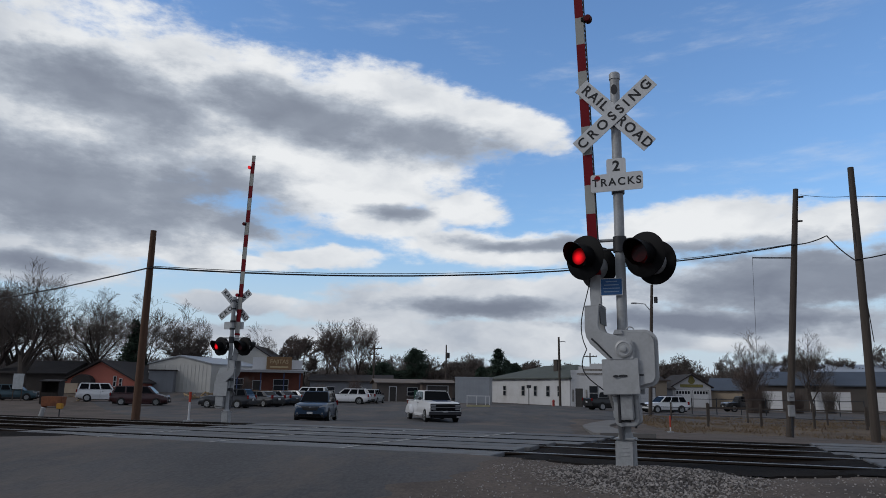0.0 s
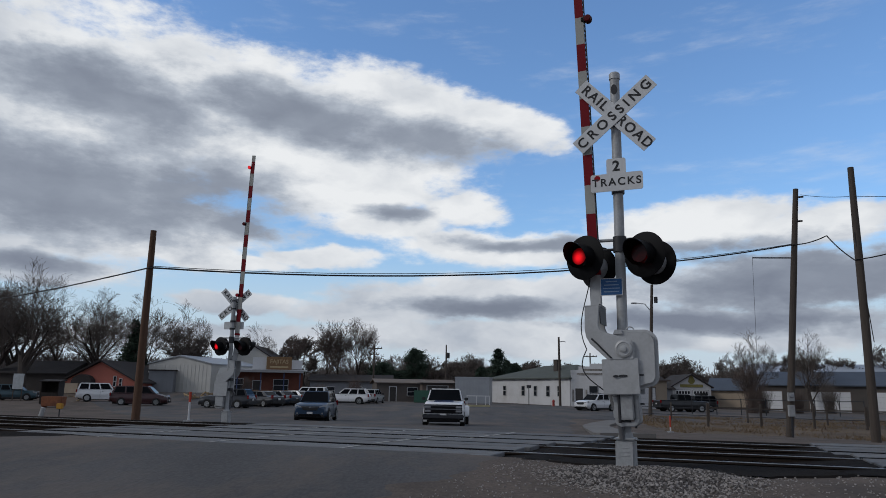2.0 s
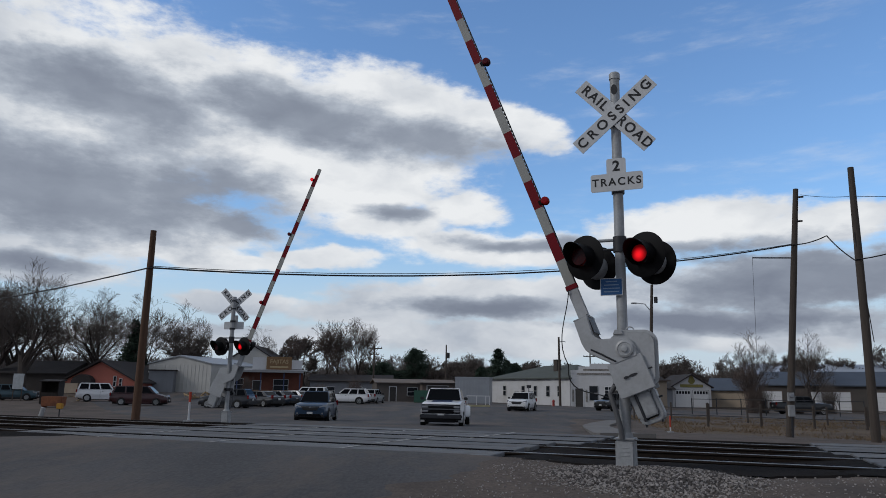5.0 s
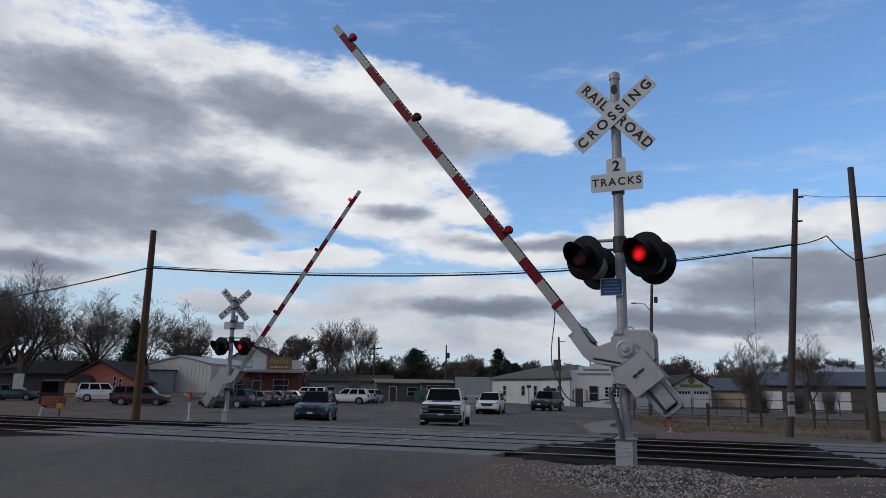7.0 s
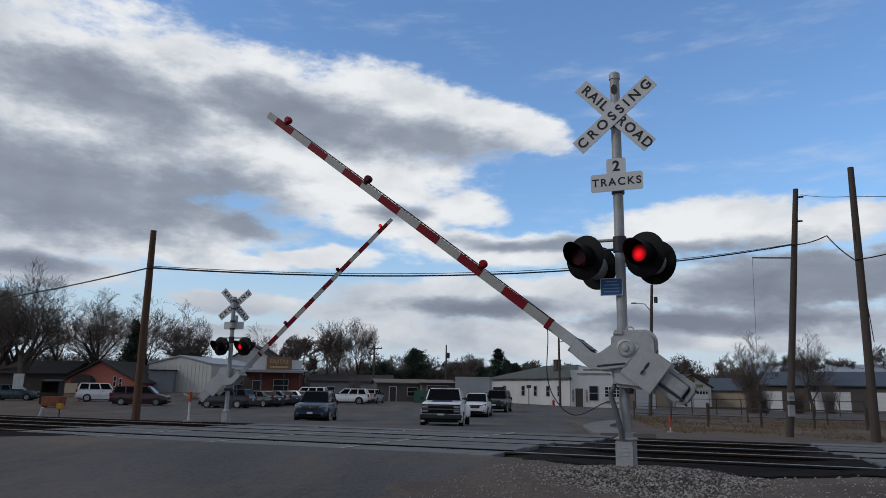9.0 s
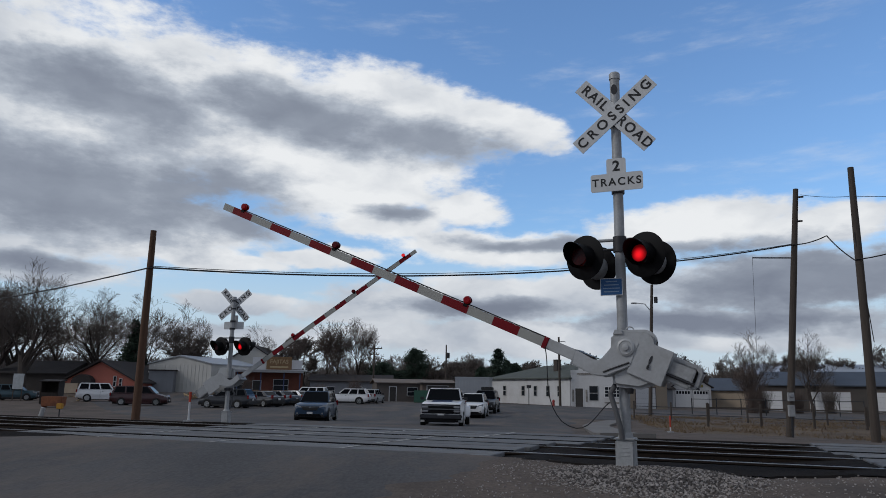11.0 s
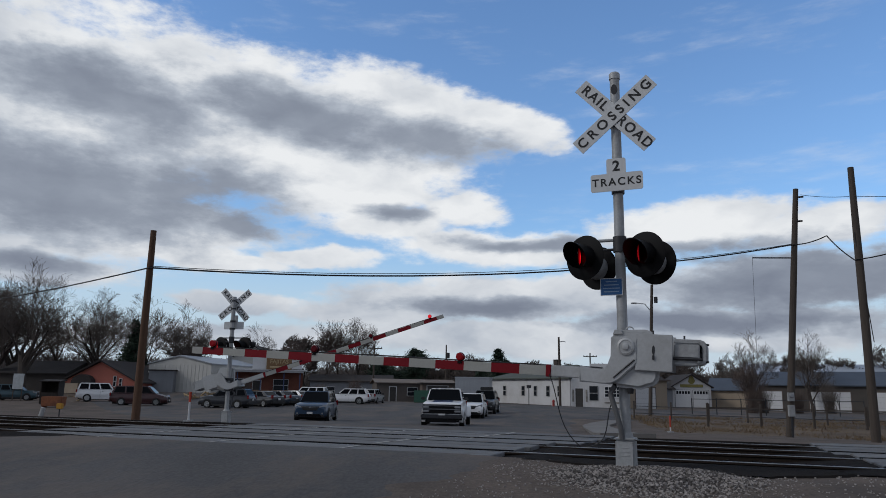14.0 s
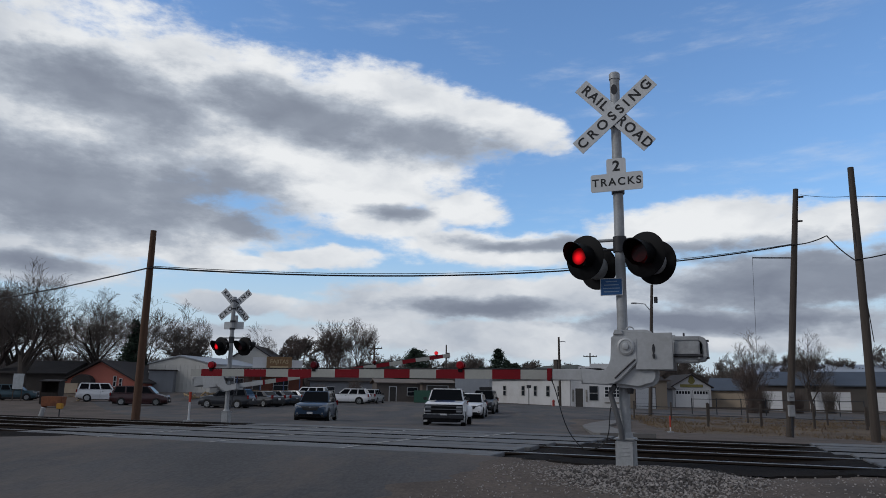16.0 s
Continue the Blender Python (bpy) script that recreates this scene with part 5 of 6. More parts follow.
# white stucco hall with the old shop front at its end
hall = house("hall", (7.2, 111), (16.4, 93.5), 12, 3.35, "hip", 2.1, WHITE_WALL, ROOF_GREEN, "long white stucco hall with a grey-green hip roof", [(x, 1.15, 0.62, 1.25, "window") for x in (0.23, 0.47, 0.62, 0.765, 0.89)])
part("chimney", Shape().box((12.9, 3.2, 5.0), (0.8, 0.7, 2.0)).box((12.9, 3.2, 6.02), (0.92, 0.82, 0.10)), mat("sooty_brick", (0.07, 0.058, 0.052), 0.9, var=0.25, scale=3), hall, "dark sooty chimney stack")
shop = house("shop", (16.5, 93.3), (22.6, 91.2), 9, 4.2, "flat", 0, WHITE_WALL, ROOF_GREEN, "white old shop front with a stepped parapet and faded lettering", [(0.16, 0.0, 0.95, 2.3, "door"), (0.44, 0.9, 1.0, 1.7, "window"), (0.80, 1.3, 1.9, 1.25, "grid")], eave=0.02)
part("parapet", Shape().prism([(0, 4.15), (6.4, 4.15), (6.4, 5.4), (2.4, 5.4), (2.4, 5.05), (1.0, 5.05), (1.0, 4.6), (0, 4.6)], -0.05, 0.22), WHITE_WALL, shop, "stepped white parapet")
for w_x, w_z, w_w, w_h in ((3.2, 4.62, 3.2, 0.26), (2.9, 4.12, 4.2, 0.22), (0.28, 1.4, 0.24, 1.5), (1.95, 1.4, 0.22, 1.5), (5.1, 0.6, 1.9, 0.18)):
    part("faded_lettering", Shape().box((w_x, -0.062, w_z), (w_w, 0.006, w_h)), mat("faded_paint", (0.24, 0.225, 0.21), 0.9, var=0.7, scale=4, fine=9, bump=0), shop, "faded unreadable painted line")
house("tan_store", (22.9, 92.5), (29.2, 95), 8, 3.5, "flat", 0, TAN, BROWN_WALL, "tan flat-roofed building with a dark band", [(0.5, 0, 3.0, 2.6, "garage")])
gar = house("garage", (34.6, 110), (40.4, 110), 9, 3.0, "gable_front", 1.7, WHITE_WALL, ROOF_DARK, "white gabled double garage with a tree emblem", [(0.27, 0, 2.3, 2.5, "light_garage"), (0.73, 0, 2.3, 2.5, "light_garage")])
emb = mat("gold_green_paint", (0.22, 0.19, 0.06), 0.8, var=0.2, bump=0)
part("emblem", Shape().prism([(2.9 + 0.55 * math.cos(a) * (0.75 if math.sin(a) > 0 else 1), 4.0 + 0.6 * math.sin(a)) for a in [i * math.pi / 8 for i in range(16)]], -0.06, -0.02), emb, gar, "gold-green tree emblem")
part("emblem_band", Shape().box((2.9, -0.05, 3.15), (3.4, 0.05, 0.42)), emb, gar, "gold-green band")
house("side_shed", (31.6, 109), (34.5, 109.6), 8, 2.7, "gable_side", 1.7, GREY_WALL, ROOF_DARK, "grey shed with a dark shingle roof")
house("cottage", (41.2, 113), (47.0, 110), 8, 2.6, "gable_side", 1.7, TAN, ROOF_BLUE, "pale cottage with a blue-grey metal roof")
house("workshop", (42.0, 97), (58, 87.5), 10, 3.25, "gable_side", 1.7, mat("dark_weathered_siding", (0.085, 0.075, 0.068), 0.9, var=0.2, scale=0.8, bump=0.1), ROOF_BLUE, "long workshop with white garage doors and a blue-grey metal roof", [(0.08, 0.0, 2.4, 2.45, "garage"), (0.44, 0.0, 4.6, 2.45, "garage"), (0.80, 0.0, 4.6, 2.45, "garage")])
house("warehouse", (52, 124), (74, 118), 14, 5.4, "gable_side", 1.8, GREY_WALL, ROOF_PALE, "pale-roofed warehouse behind the workshop")
# sheet-metal shed and its clutter
house("container", (1.9, 97.5), (6.3, 96.5), 3, 3.3, "flat", 0, CORRUGATED, CORRUGATED, "pale corrugated metal storage shed", eave=0.05, seams=0.4)
house("bungalow", (-9.0, 104), (2.0, 106), 8, 2.5, "gable_side", 0.5, mat("taupe_siding", (0.115, 0.10, 0.09), 0.9, var=0.2, scale=0.8), mat("brown_roof", (0.17, 0.14, 0.12), 0.9, var=0.15), "low brown bungalow with a shallow roof", [(0.2, 0, 0.9, 2.0, "door"), (0.45, 0.8, 1.4, 1.1, "window"), (0.75, 0.8, 1.4, 1.1, "window")])
house("bungalow", (-21, 118), (-8.0, 119), 8, 2.8, "gable_side", 1.0, GREY_WALL, ROOF_DARK, "low grey bungalow behind parked cars", [(0.25, 0.8, 1.4, 1.1, "window"), (0.6, 0.0, 0.9, 2.0, "door"), (0.85, 0.8, 1.4, 1.1, "window")])
# The dark panel stands in for the shade inside the carport.
house("carport", (-2.5, 100), (1.6, 100.6), 3, 2.5, "flat", 0, BROWN_WALL, ROOF_DARK, "dark low shed, its shaded open front shown as a dark panel", [(0.5, 0, 2.8, 2.2, "door")])
# brick eatery with the signboard
eat = house("eatery", (-30.5, 97), (-18.8, 100), 10, 3.6, "flat", 0, BRICK_RED, WHITE_TRIM, "brick eatery with white fascia and a wooden signboard", [(0.28, 0.9, 1.8, 1.5, "window"), (0.50, 0, 1.0, 2.2, "door"), (0.76, 0.9, 1.9, 1.5, "window")], eave=0.5, z=-0.3)
for x in (3.5, 6.5, 9.5, 11.6):
    part("post", Shape().box((x, -1.4, 1.6), (0.13, 0.13, 3.4)), mat("faded_blue_post", (0.07, 0.10, 0.20), 0.7), eat, "faded blue post")
part("canopy", Shape().box((6.2, -0.8, 3.45), (11.6, 1.9, 0.3)), mat("weathered_fascia", (0.34, 0.34, 0.35), 0.8, var=0.15), eat, "pale canopy on posts")
part("base_wall", Shape().box((6.2, -0.06, 0.5), (11.4, 0.12, 1.0)), mat("tan_brick", (0.26, 0.15, 0.09), 0.9, var=0.25, scale=2), eat, "tan brick base")
brd = part("signboard", Shape().box((8.8, -0.9, 4.55), (3.3, 0.12, 1.7)), mat("sign_wood", (0.24, 0.14, 0.07), 0.8, var=0.3, bump=0.2), eat, "brown wooden signboard reading FAJITAS", bevel=0.01)
part("lettering", text_mesh("FAJITAS", 0.72, mat("sign_letter_tan", (0.50, 0.38, 0.22), 0.8, bump=0), 0.01, 0.01), None, brd, "tan capitals", m=pose(8.8, -0.98, 4.75, 90, 0, 0))
part("bar", Shape().box((8.8, -0.97, 4.05), (2.4, 0.02, 0.22)), mat("sign_letter_tan", (0.50, 0.38, 0.22)), brd, "small unreadable line")
part("sign_panel", Shape().box((6.2, -0.6, 4.5), (1.7, 0.1, 1.6)), WHITE_TRIM, eat, "blank white sign panel")
part("sign_panel", Shape().box((11.2, -0.6, 4.4), (1.4, 0.1, 1.2)), WHITE_TRIM, eat, "blank white sign panel")
house("gable_house", (-33.0, 112), (-25.0, 112), 10, 5.2, "gable_front", 2.4, METAL_WALL, ROOF_DARK, "pale gabled building behind the eatery", [(0.5, 3.2, 1.0, 1.2, "window")], z=-0.3)
# metal shed
house("metal_shed", (-38.3, 96), (-29.4, 93.8), 14, 3.3, "gable_front", 1.0, METAL_WALL, CORRUGATED, "cream metal shed with a low gable", [(0.12, 0, 1.0, 2.1, "door")], eave=0.15, z=0.5, seams=0.55)
house("lean_to", (-37.0, 93), (-34.0, 93.4), 3, 2.7, "flat", 0, GREY_WALL, ROOF_DARK, "grey boarded lean-to shed", eave=0.15, seams=0.5)
# salmon house
pink = house("salmon_house", (-46.6, 91), (-37.0, 89.6), 8, 1.5, "gable_front", 2.4, PINK, ROOF_DARK, "salmon stucco house with a dark gable roof", [(0.70, 0.9, 0.30, 1.2, "window"), (0.78, 0.8, 0.30, 1.0, "window")], eave=0.5)
part("porch_arch", Shape().prism([(2.9 + 1.4 * math.cos(a), 1.2 + 1.1 * math.sin(a)) for a in [i * math.pi / 10 for i in range(11)]], -0.9, -0.05), ROOF_DARK, pink, "dark rounded porch awning")
part("porch", Shape().box((0.9, -0.5, 0.6), (3.2, 0.8, 1.2)), TAN, pink, "tan boarded porch")
house("dark_house", (-56, 93), (-47, 92), 8, 2.2, "gable_side", 1.5, mat("dark_clapboard", (0.05, 0.043, 0.04), 0.9, var=0.25, scale=0.8), ROOF_DARK, "low dark house under bare trees")


# ---- trees ----
def grow(sh, tw, p, d, length, r, level, rng, spread, fine):
    n = 4 if level < 2 else (3 if level < 4 else 2)
    pts, rad = [p.copy()], [r]
    for i in range(n):
        d = (d + Vector((rng.uniform(-1, 1), rng.uniform(-1, 1), rng.uniform(-0.5, 0.6))) * (0.22 + 0.04 * level)).normalized()
        p = p + d * length / n
        pts.append(p.copy())
        rad.append(max(r * (1 - 0.5 * (i + 1) / n), fine))
    (sh if level < 2 else tw).tube(pts, rad, 7 if level == 0 else (5 if level == 1 else 3), caps=False)
    if level >= 5:
        return
    kids = (6, 5, 5, 4, 4)[level]
    for k in range(kids):
        t = 1.0 if k == 0 else rng.uniform(0.30 if level else 0.5, 0.98)
        i = min(int(t * n), n - 1)
        q = pts[i].lerp(pts[i + 1], t * n - i)
        axis = Vector((rng.uniform(-1, 1), rng.uniform(-1, 1), rng.uniform(-0.1, 0.2))).normalized()
        nd = (d + axis * rng.uniform(0.35, 0.95) * spread * (1.0 + 0.12 * level) + Vector((0, 0, 0.10))).normalized()
        grow(sh, tw, q, nd, length * rng.uniform(0.52, 0.78), rad[i + 1] * rng.uniform(0.5, 0.75), level + 1, rng, spread, fine)


def bare_tree(label, seed, height, spread, trunk, twig=None, m=None, fine=0.012):
    rng = random.Random(seed)
    sh, tw = Shape(), Shape()
    grow(sh, tw, Vector((0, 0, -0.3)), Vector((0.02, 0, 1)), 1.0, trunk / height * 3.2, 0, rng, spread, fine * 3.2 / height)
    # crowns are domed: long shoots are drawn in towards a rounded outline
    tall = max(v[2] for v in tw.v)
    wide = sorted(math.hypot(v[0], v[1]) for v in tw.v)[int(len(tw.v) * 0.93)]
    for s in (sh, tw):
        for i, (x, y, z) in enumerate(s.v):
            far_out = math.sqrt((x * x + y * y) / wide ** 2 + ((z - 0.52 * tall) / (0.46 * tall)) ** 2)
            if far_out > 0.8 and z > 0.3 * tall:
                k = (0.8 + 0.26 * math.tanh((far_out - 0.8) / 0.3)) / far_out
                s.v[i] = (x * k, y * k, 0.52 * tall + (z - 0.52 * tall) * k)
    tall = max(v[2] for v in tw.v)
    for s in (sh, tw):
        s.v = [(x * height / tall, y * height / tall, z * height / tall) for x, y, z in s.v]
    t = thing("bare_tree", m, label, "tree", "bare trees")
    part("trunk", sh, BARK, t, smooth=True)
    part("crown", tw, twig or TWIG, t, "leafless twigs")
    return t


def conifer(label, seed, height, width, m, rounded=False):
    """Tufts of needles set along drooping or rising branches."""
    rng = random.Random(seed)
    t = thing("conifer", m, label, "tree", "conifers")
    wood_s = Shape().tube([(0, 0, -0.3), (0.1, 0, height * 0.5), (0, 0, height * 0.95)], [height * 0.025, height * 0.016, 0.03], 7)
    sh = Shape()
    for i in range(90 if rounded else 130):
        u = rng.random() ** 0.9
        z = height * ((0.30 + 0.62 * u) if rounded else (0.08 + 0.90 * u))
        a = rng.random() * 6.283
        lim = width * (math.sqrt(max(0.05, 1 - (2 * u - 0.8) ** 2 / 1.5)) if rounded else (1 - u) ** 0.85 + 0.06) * rng.uniform(0.55, 1.12)
        d = Vector((math.cos(a), math.sin(a), rng.uniform(0.1, 0.6) if rounded else rng.uniform(-0.35, 0.1)))
        p0 = Vector((0, 0, z))
        if i % 3 == 0:
            wood_s.tube([p0, p0 + d * lim], [0.05, 0.015], 3, caps=False)
        for k in range(80):
            f = rng.uniform(0.25, 1.05) if not rounded else rng.uniform(0.45, 1.1)
            spread = 0.10 + 0.16 * lim
            c = p0 + d * lim * f + Vector((rng.gauss(0, spread), rng.gauss(0, spread), rng.gauss(0, spread * 0.55)))
            e = Vector((rng.uniform(-1, 1), rng.uniform(-1, 1), rng.uniform(-0.3, 0.8))).normalized() * rng.uniform(0.18, 0.42)
            s = e.orthogonal().normalized() * 0.09
            sh.add([c - s, c + s, c + e], [(0, 1, 2)])
    part("trunk", wood_s, BARK, t)
    part("crown", sh, NEEDLE, t, "dark green needles")
    return t


def shrub(label, seed, height, width, m, twig):
    rng = random.Random(seed)
    sh = Shape()
    for i in range(170):
        a = rng.random() * 6.283
        lean = rng.uniform(0.05, 1.0) * width / height
        p = Vector((rng.uniform(-0.3, 0.3) * width, rng.uniform(-0.3, 0.3) * width, -0.1))
        d = Vector((math.cos(a) * lean, math.sin(a) * lean, 1)).normalized()
        q = p + d * height * rng.uniform(0.4, 1.0)
        mid = p.lerp(q, 0.5) + Vector((rng.uniform(-1, 1), rng.uniform(-1, 1), 0)) * 0.1
        sh.tube([p, mid, q], [0.020, 0.012, 0.005], 3, caps=False)
        for k in range(2):
            s = p.lerp(q, rng.uniform(0.4, 0.9))
            e = s + (d + Vector((rng.uniform(-1, 1), rng.uniform(-1, 1), 0.2)) * 0.6).normalized() * height * 0.22
            sh.tube([s, e], [0.010, 0.004], 3, caps=False)
    return solo("shrub", sh, twig, label, "shrub", "bare shrubs", m=m)


def scaled(x, y, rz, k, kz=None):
    return spot(x, y, rz) @ Matrix.Diagonal((k, k, kz or k, 1))


tree_a = bare_tree("large spreading bare tree beyond the lot", 3, 17.0, 1.15, 0.42, m=spot(-50.5, 89, 0))
tree_b = bare_tree("tall narrow bare tree beyond the lot", 8, 14.5, 0.90, 0.26, m=spot(-42.5, 104, 0))
tree_c = bare_tree("dense reddish bare tree beyond the lot", 12, 13.5, 0.72, 0.20, TWIG_RED, m=spot(-17.0, 125, 0) @ Matrix.Diagonal((0.72, 0.72, 1, 1)))
def plant(src, places):
    """Copies of a tree at x, y, turn and size."""
    for x, y, rz, k in places:
        copy_thing(src, pose(x, y, land(x, y), 0, 0, rz) @ Matrix.Diagonal((k, k, k, 1)))


tree_d = bare_tree("dark spreading bare tree on the skyline", 41, 9.0, 1.25, 0.40, TWIG, m=spot(36.5, 128, 20), fine=0.022)
tree_e = bare_tree("slender bare tree on the skyline", 47, 8.0, 0.85, 0.22, TWIG, m=spot(3, 150, 0), fine=0.024)
plant(tree_a, [(-59, 97, 70, 0.95), (-45.0, 97, 140, 0.80), (-57.5, 93, 250, 0.85), (-64, 108, 200, 0.95), (-70, 110, 20, 1.1), (-66, 100, 160, 1.0)])
plant(tree_b, [(-38.5, 108, 50, 0.95), (-53, 112, 100, 1.1), (-30, 118, 10, 0.78), (46.8, 93.0, 130, 0.72), (62.5, 92, 40, 0.68), (-62, 118, 300, 1.1), (35.2, 83.5, 15, 0.66)])
plant(tree_c, [(-14.5, 127, 90, 1.05), (-19.5, 122, 200, 0.95), (-23.5, 120, 30, 0.7), (34.0, 80.5, 0, 0.42)])
plant(tree_d, [(41.5, 129, 200, 1.0), (46, 132, 110, 0.92), (75, 122, 30, 1.2), (-8.5, 142, 33, 0.95), (-1.5, 146, 133, 0.95), (4.5, 143, 233, 1.0), (17.5, 140, 333, 0.85), (22, 136, 73, 0.8), (-12.5, 140, 173, 0.95), (53, 135, 10, 1.0), (63, 138, 110, 0.95), (-46, 128, 15, 1.3), (30, 140, 10, 0.85)])
plant(tree_e, [(20, 160, 90, 1.1), (12, 170, 45, 0.95), (50, 150, 15, 1.1), (58, 118, 300, 1.1), (-5, 150, 40, 1.1), (7, 155, 120, 1.1), (25, 148, 220, 1.0), (60, 130, 60, 1.0), (68, 125, 280, 1.1), (38, 142, 0, 1.1), (-24, 130, 20, 1.3)])
for cx, cy, ch, cw_, seed in ((10.0, 128, 9.0, 3.6, 5), (13.2, 130, 6.6, 3.8, 6), (7.2, 131, 5.8, 3.4, 7), (15.8, 129, 5.4, 3.2, 17), (12.0, 133, 7.2, 3.6, 18)):
    conifer("dark spruce beyond the white hall", seed, ch, cw_, spot(cx, cy))
conifer("rounded dark pine tree beyond the lot", 15, 9.2, 2.3, spot(-4.6, 133), True)
conifer("rounded dark juniper beyond the lot", 16, 6.4, 2.4, spot(-10.8, 135), True)
conifer("low dark juniper beyond the lot", 19, 4.8, 3.0, spot(-7.6, 137), True)
conifer("dark spruce behind the salmon house", 9, 10.0, 2.6, spot(-43.0, 102))
conifer("small spruce on the skyline", 10, 6.5, 1.6, spot(30, 160))

# woods along the skyline
wood = Shape()
rng = random.Random(21)
for i in range(13000):
    a = rng.uniform(-0.75, 0.75)
    r = rng.uniform(165, 210)
    x, y = r * math.sin(a), r * math.cos(a)
    hgt_w = (6.4 + max(0, -a - 0.2) * 3) + 3.0 * noise.noise((a * 14, 0, 0)) + 1.4 * noise.noise((a * 60, 3, 0))
    p = Vector((x, y, -0.8))
    q = p + Vector((rng.uniform(-1.2, 1.2), rng.uniform(-1, 1), max(hgt_w, 1.5) * rng.uniform(0.6, 1.15)))
    mid = p.lerp(q, 0.55) + Vector((rng.uniform(-0.4, 0.4), 0, 0))
    wood.tube([p, mid, q], [0.16, 0.13, 0.05], 3, caps=False)
    for k in range(4):
        s = p.lerp(q, rng.uniform(0.2, 0.95))
        wood.tube([s, s + Vector((rng.uniform(-1.6, 1.6), 0, rng.uniform(0.3, 1.6)))], [0.09, 0.04], 3, caps=False)
solo("far_woods", wood, TWIG_HAZED, "distant leafless woods along the horizon", "woods", kind="stuff")

# ---- poles and wires ----
def pole(name, foot, top, r0, r1, material, label, group="utility poles"):
    b = Vector((*foot, land(*foot)))
    p = thing(name, Matrix.Translation(b), label, "utility pole", group)
    d = Vector(top) - b
    part("shaft", Shape().tube([d * -0.03, d * 0.33, d * 0.66, d], [r0, r0 * 0.9, (r0 + r1) / 2, r1], 12), material, p, smooth=True)
    return p


pole_l = pole("utility_pole", (-11.45, 27.9), (-11.23, 27.41, 6.88), 0.16, 0.11, TIMBER_RED, "leaning brown wooden pole at the tracks")
part("bracket", Shape().box((0.16, -0.38, 5.72), (0.10, 0.16, 0.22)), STEEL_DK, pole_l)
pole_m = pole("utility_pole", (17.2, 36.6), (18.47, 36.6, 11.63), 0.19, 0.13, TIMBER, "grey wooden utility pole with an insulator bracket")
for zz, sx in ((12.2, 1.3), (10.9, 1.15)):
    part("insulator", Shape().tube([(sx, -0.1, zz), (sx + 0.28, -0.1, zz + 0.02)], 0.05, 8), STEEL_DK, pole_m)
part("side_arm", Shape().tube([(0.95, 0, 8.98), (-1.25, 0, 8.95)], 0.035, 8), STEEL_DK, pole_m, "thin steel side arm")
part("meter_box", Shape().box((0.08, -0.24, 1.95), (0.30, 0.16, 0.42)), ALU_DULL, pole_m, "grey meter box", bevel=0.02)
part("meter_dial", Shape().lathe([(0.11, 0), (0.11, 0.05), (0.08, 0.07)], 16, Matrix.Translation((0.08, -0.31, 2.0)) @ Matrix.Rotation(radians(-90), 4, "Z")), HEADLIGHT, pole_m, "round glass meter")
part("switch_box", Shape().box((0.06, -0.24, 1.28), (0.30, 0.18, 0.56)), ALU_DULL, pole_m, "grey switch box", bevel=0.02)
part("pipe", Shape().tube([(0.02, -0.25, 0.0), (0.05, -0.25, 1.1)], 0.05, 8), STEEL_DK, pole_m)
pole_r = pole("utility_pole", (19.30, 32.95), (19.32, 32.95, 11.67), 0.21, 0.14, TIMBER, "leaning grey wooden utility pole")
pole_s = pole("street_lamp", (17.0, 60.0), (17.55, 60.0, 9.95), 0.16, 0.11, TIMBER, "wooden pole with a street lamp arm", "street lamps")
part("lamp_arm", Shape().tube([(0.5, 0, 8.4), (-0.1, 0, 9.15), (-0.8, 0, 9.22)], 0.035, 6), ALU_DULL, pole_s)
part("lamp_head", Shape().box((-1.0, 0, 9.2), (0.5, 0.2, 0.12)), ALU_DULL, pole_s, "grey lamp head", bevel=0.04)
part("transformer", Shape().tube([(0.80, -0.1, 9.25), (0.80, -0.1, 9.75)], 0.15, 12), STEEL_DK, pole_s, "grey transformer can", smooth=True)
pole_h = pole("street_lamp", (15.0, 92.6), (14.93, 92.6, 7.9), 0.16, 0.12, TIMBER, "wooden pole with a small street lamp", "street lamps")
part("lamp_arm", Shape().tube([(0, 0, 8.0), (0.5, 0, 8.1), (0.8, 0, 8.0)], 0.05, 6), ALU_DULL, pole_h)
for x, y, top_z in ((-10.3, 112, 7.6), (0.8, 120, 8.4), (26.5, 130, 8.0), (38.0, 140, 8.0)):
    pp = pole("utility_pole", (x, y), (x, y, top_z), 0.15, 0.11, TIMBER, "distant wooden utility pole")
    if x > 0 and x < 5:
        part("transformer", Shape().tube([(0.35, 0, top_z - 1.6), (0.35, 0, top_z - 0.7)], 0.24, 10), STEEL_DK, pp, "grey transformer can", smooth=True)
        continue
    for drop in (0.0, 0.9) if x < 0 else (0.0,):
        part("cross_bar", Shape().box((0, 0, top_z + 0.2 - drop), (2.4 - drop, 0.12, 0.14)), TIMBER, pp)
        for k in (-1.0, -0.5, 0.5, 1.0):
            part("insulator", Shape().tube([(k * (1.1 - drop / 2.4), 0, top_z + 0.25 - drop), (k * (1.1 - drop / 2.4), 0, top_z + 0.45 - drop)], 0.06, 6), STEEL_DK, pp)


def wire(label, pts, r=0.02, sag=0.0):
    cu = Shape()
    for a, b in zip(pts, pts[1:]):
        a, b = Vector(a), Vector(b)
        n = 18
        cu.tube([a.lerp(b, i / n) - Vector((0, 0, sag * 4 * (i / n) * (1 - i / n))) for i in range(n + 1)], r, 5)
    return solo("overhead_wire", cu, CABLE, label, "wire", "overhead wires")


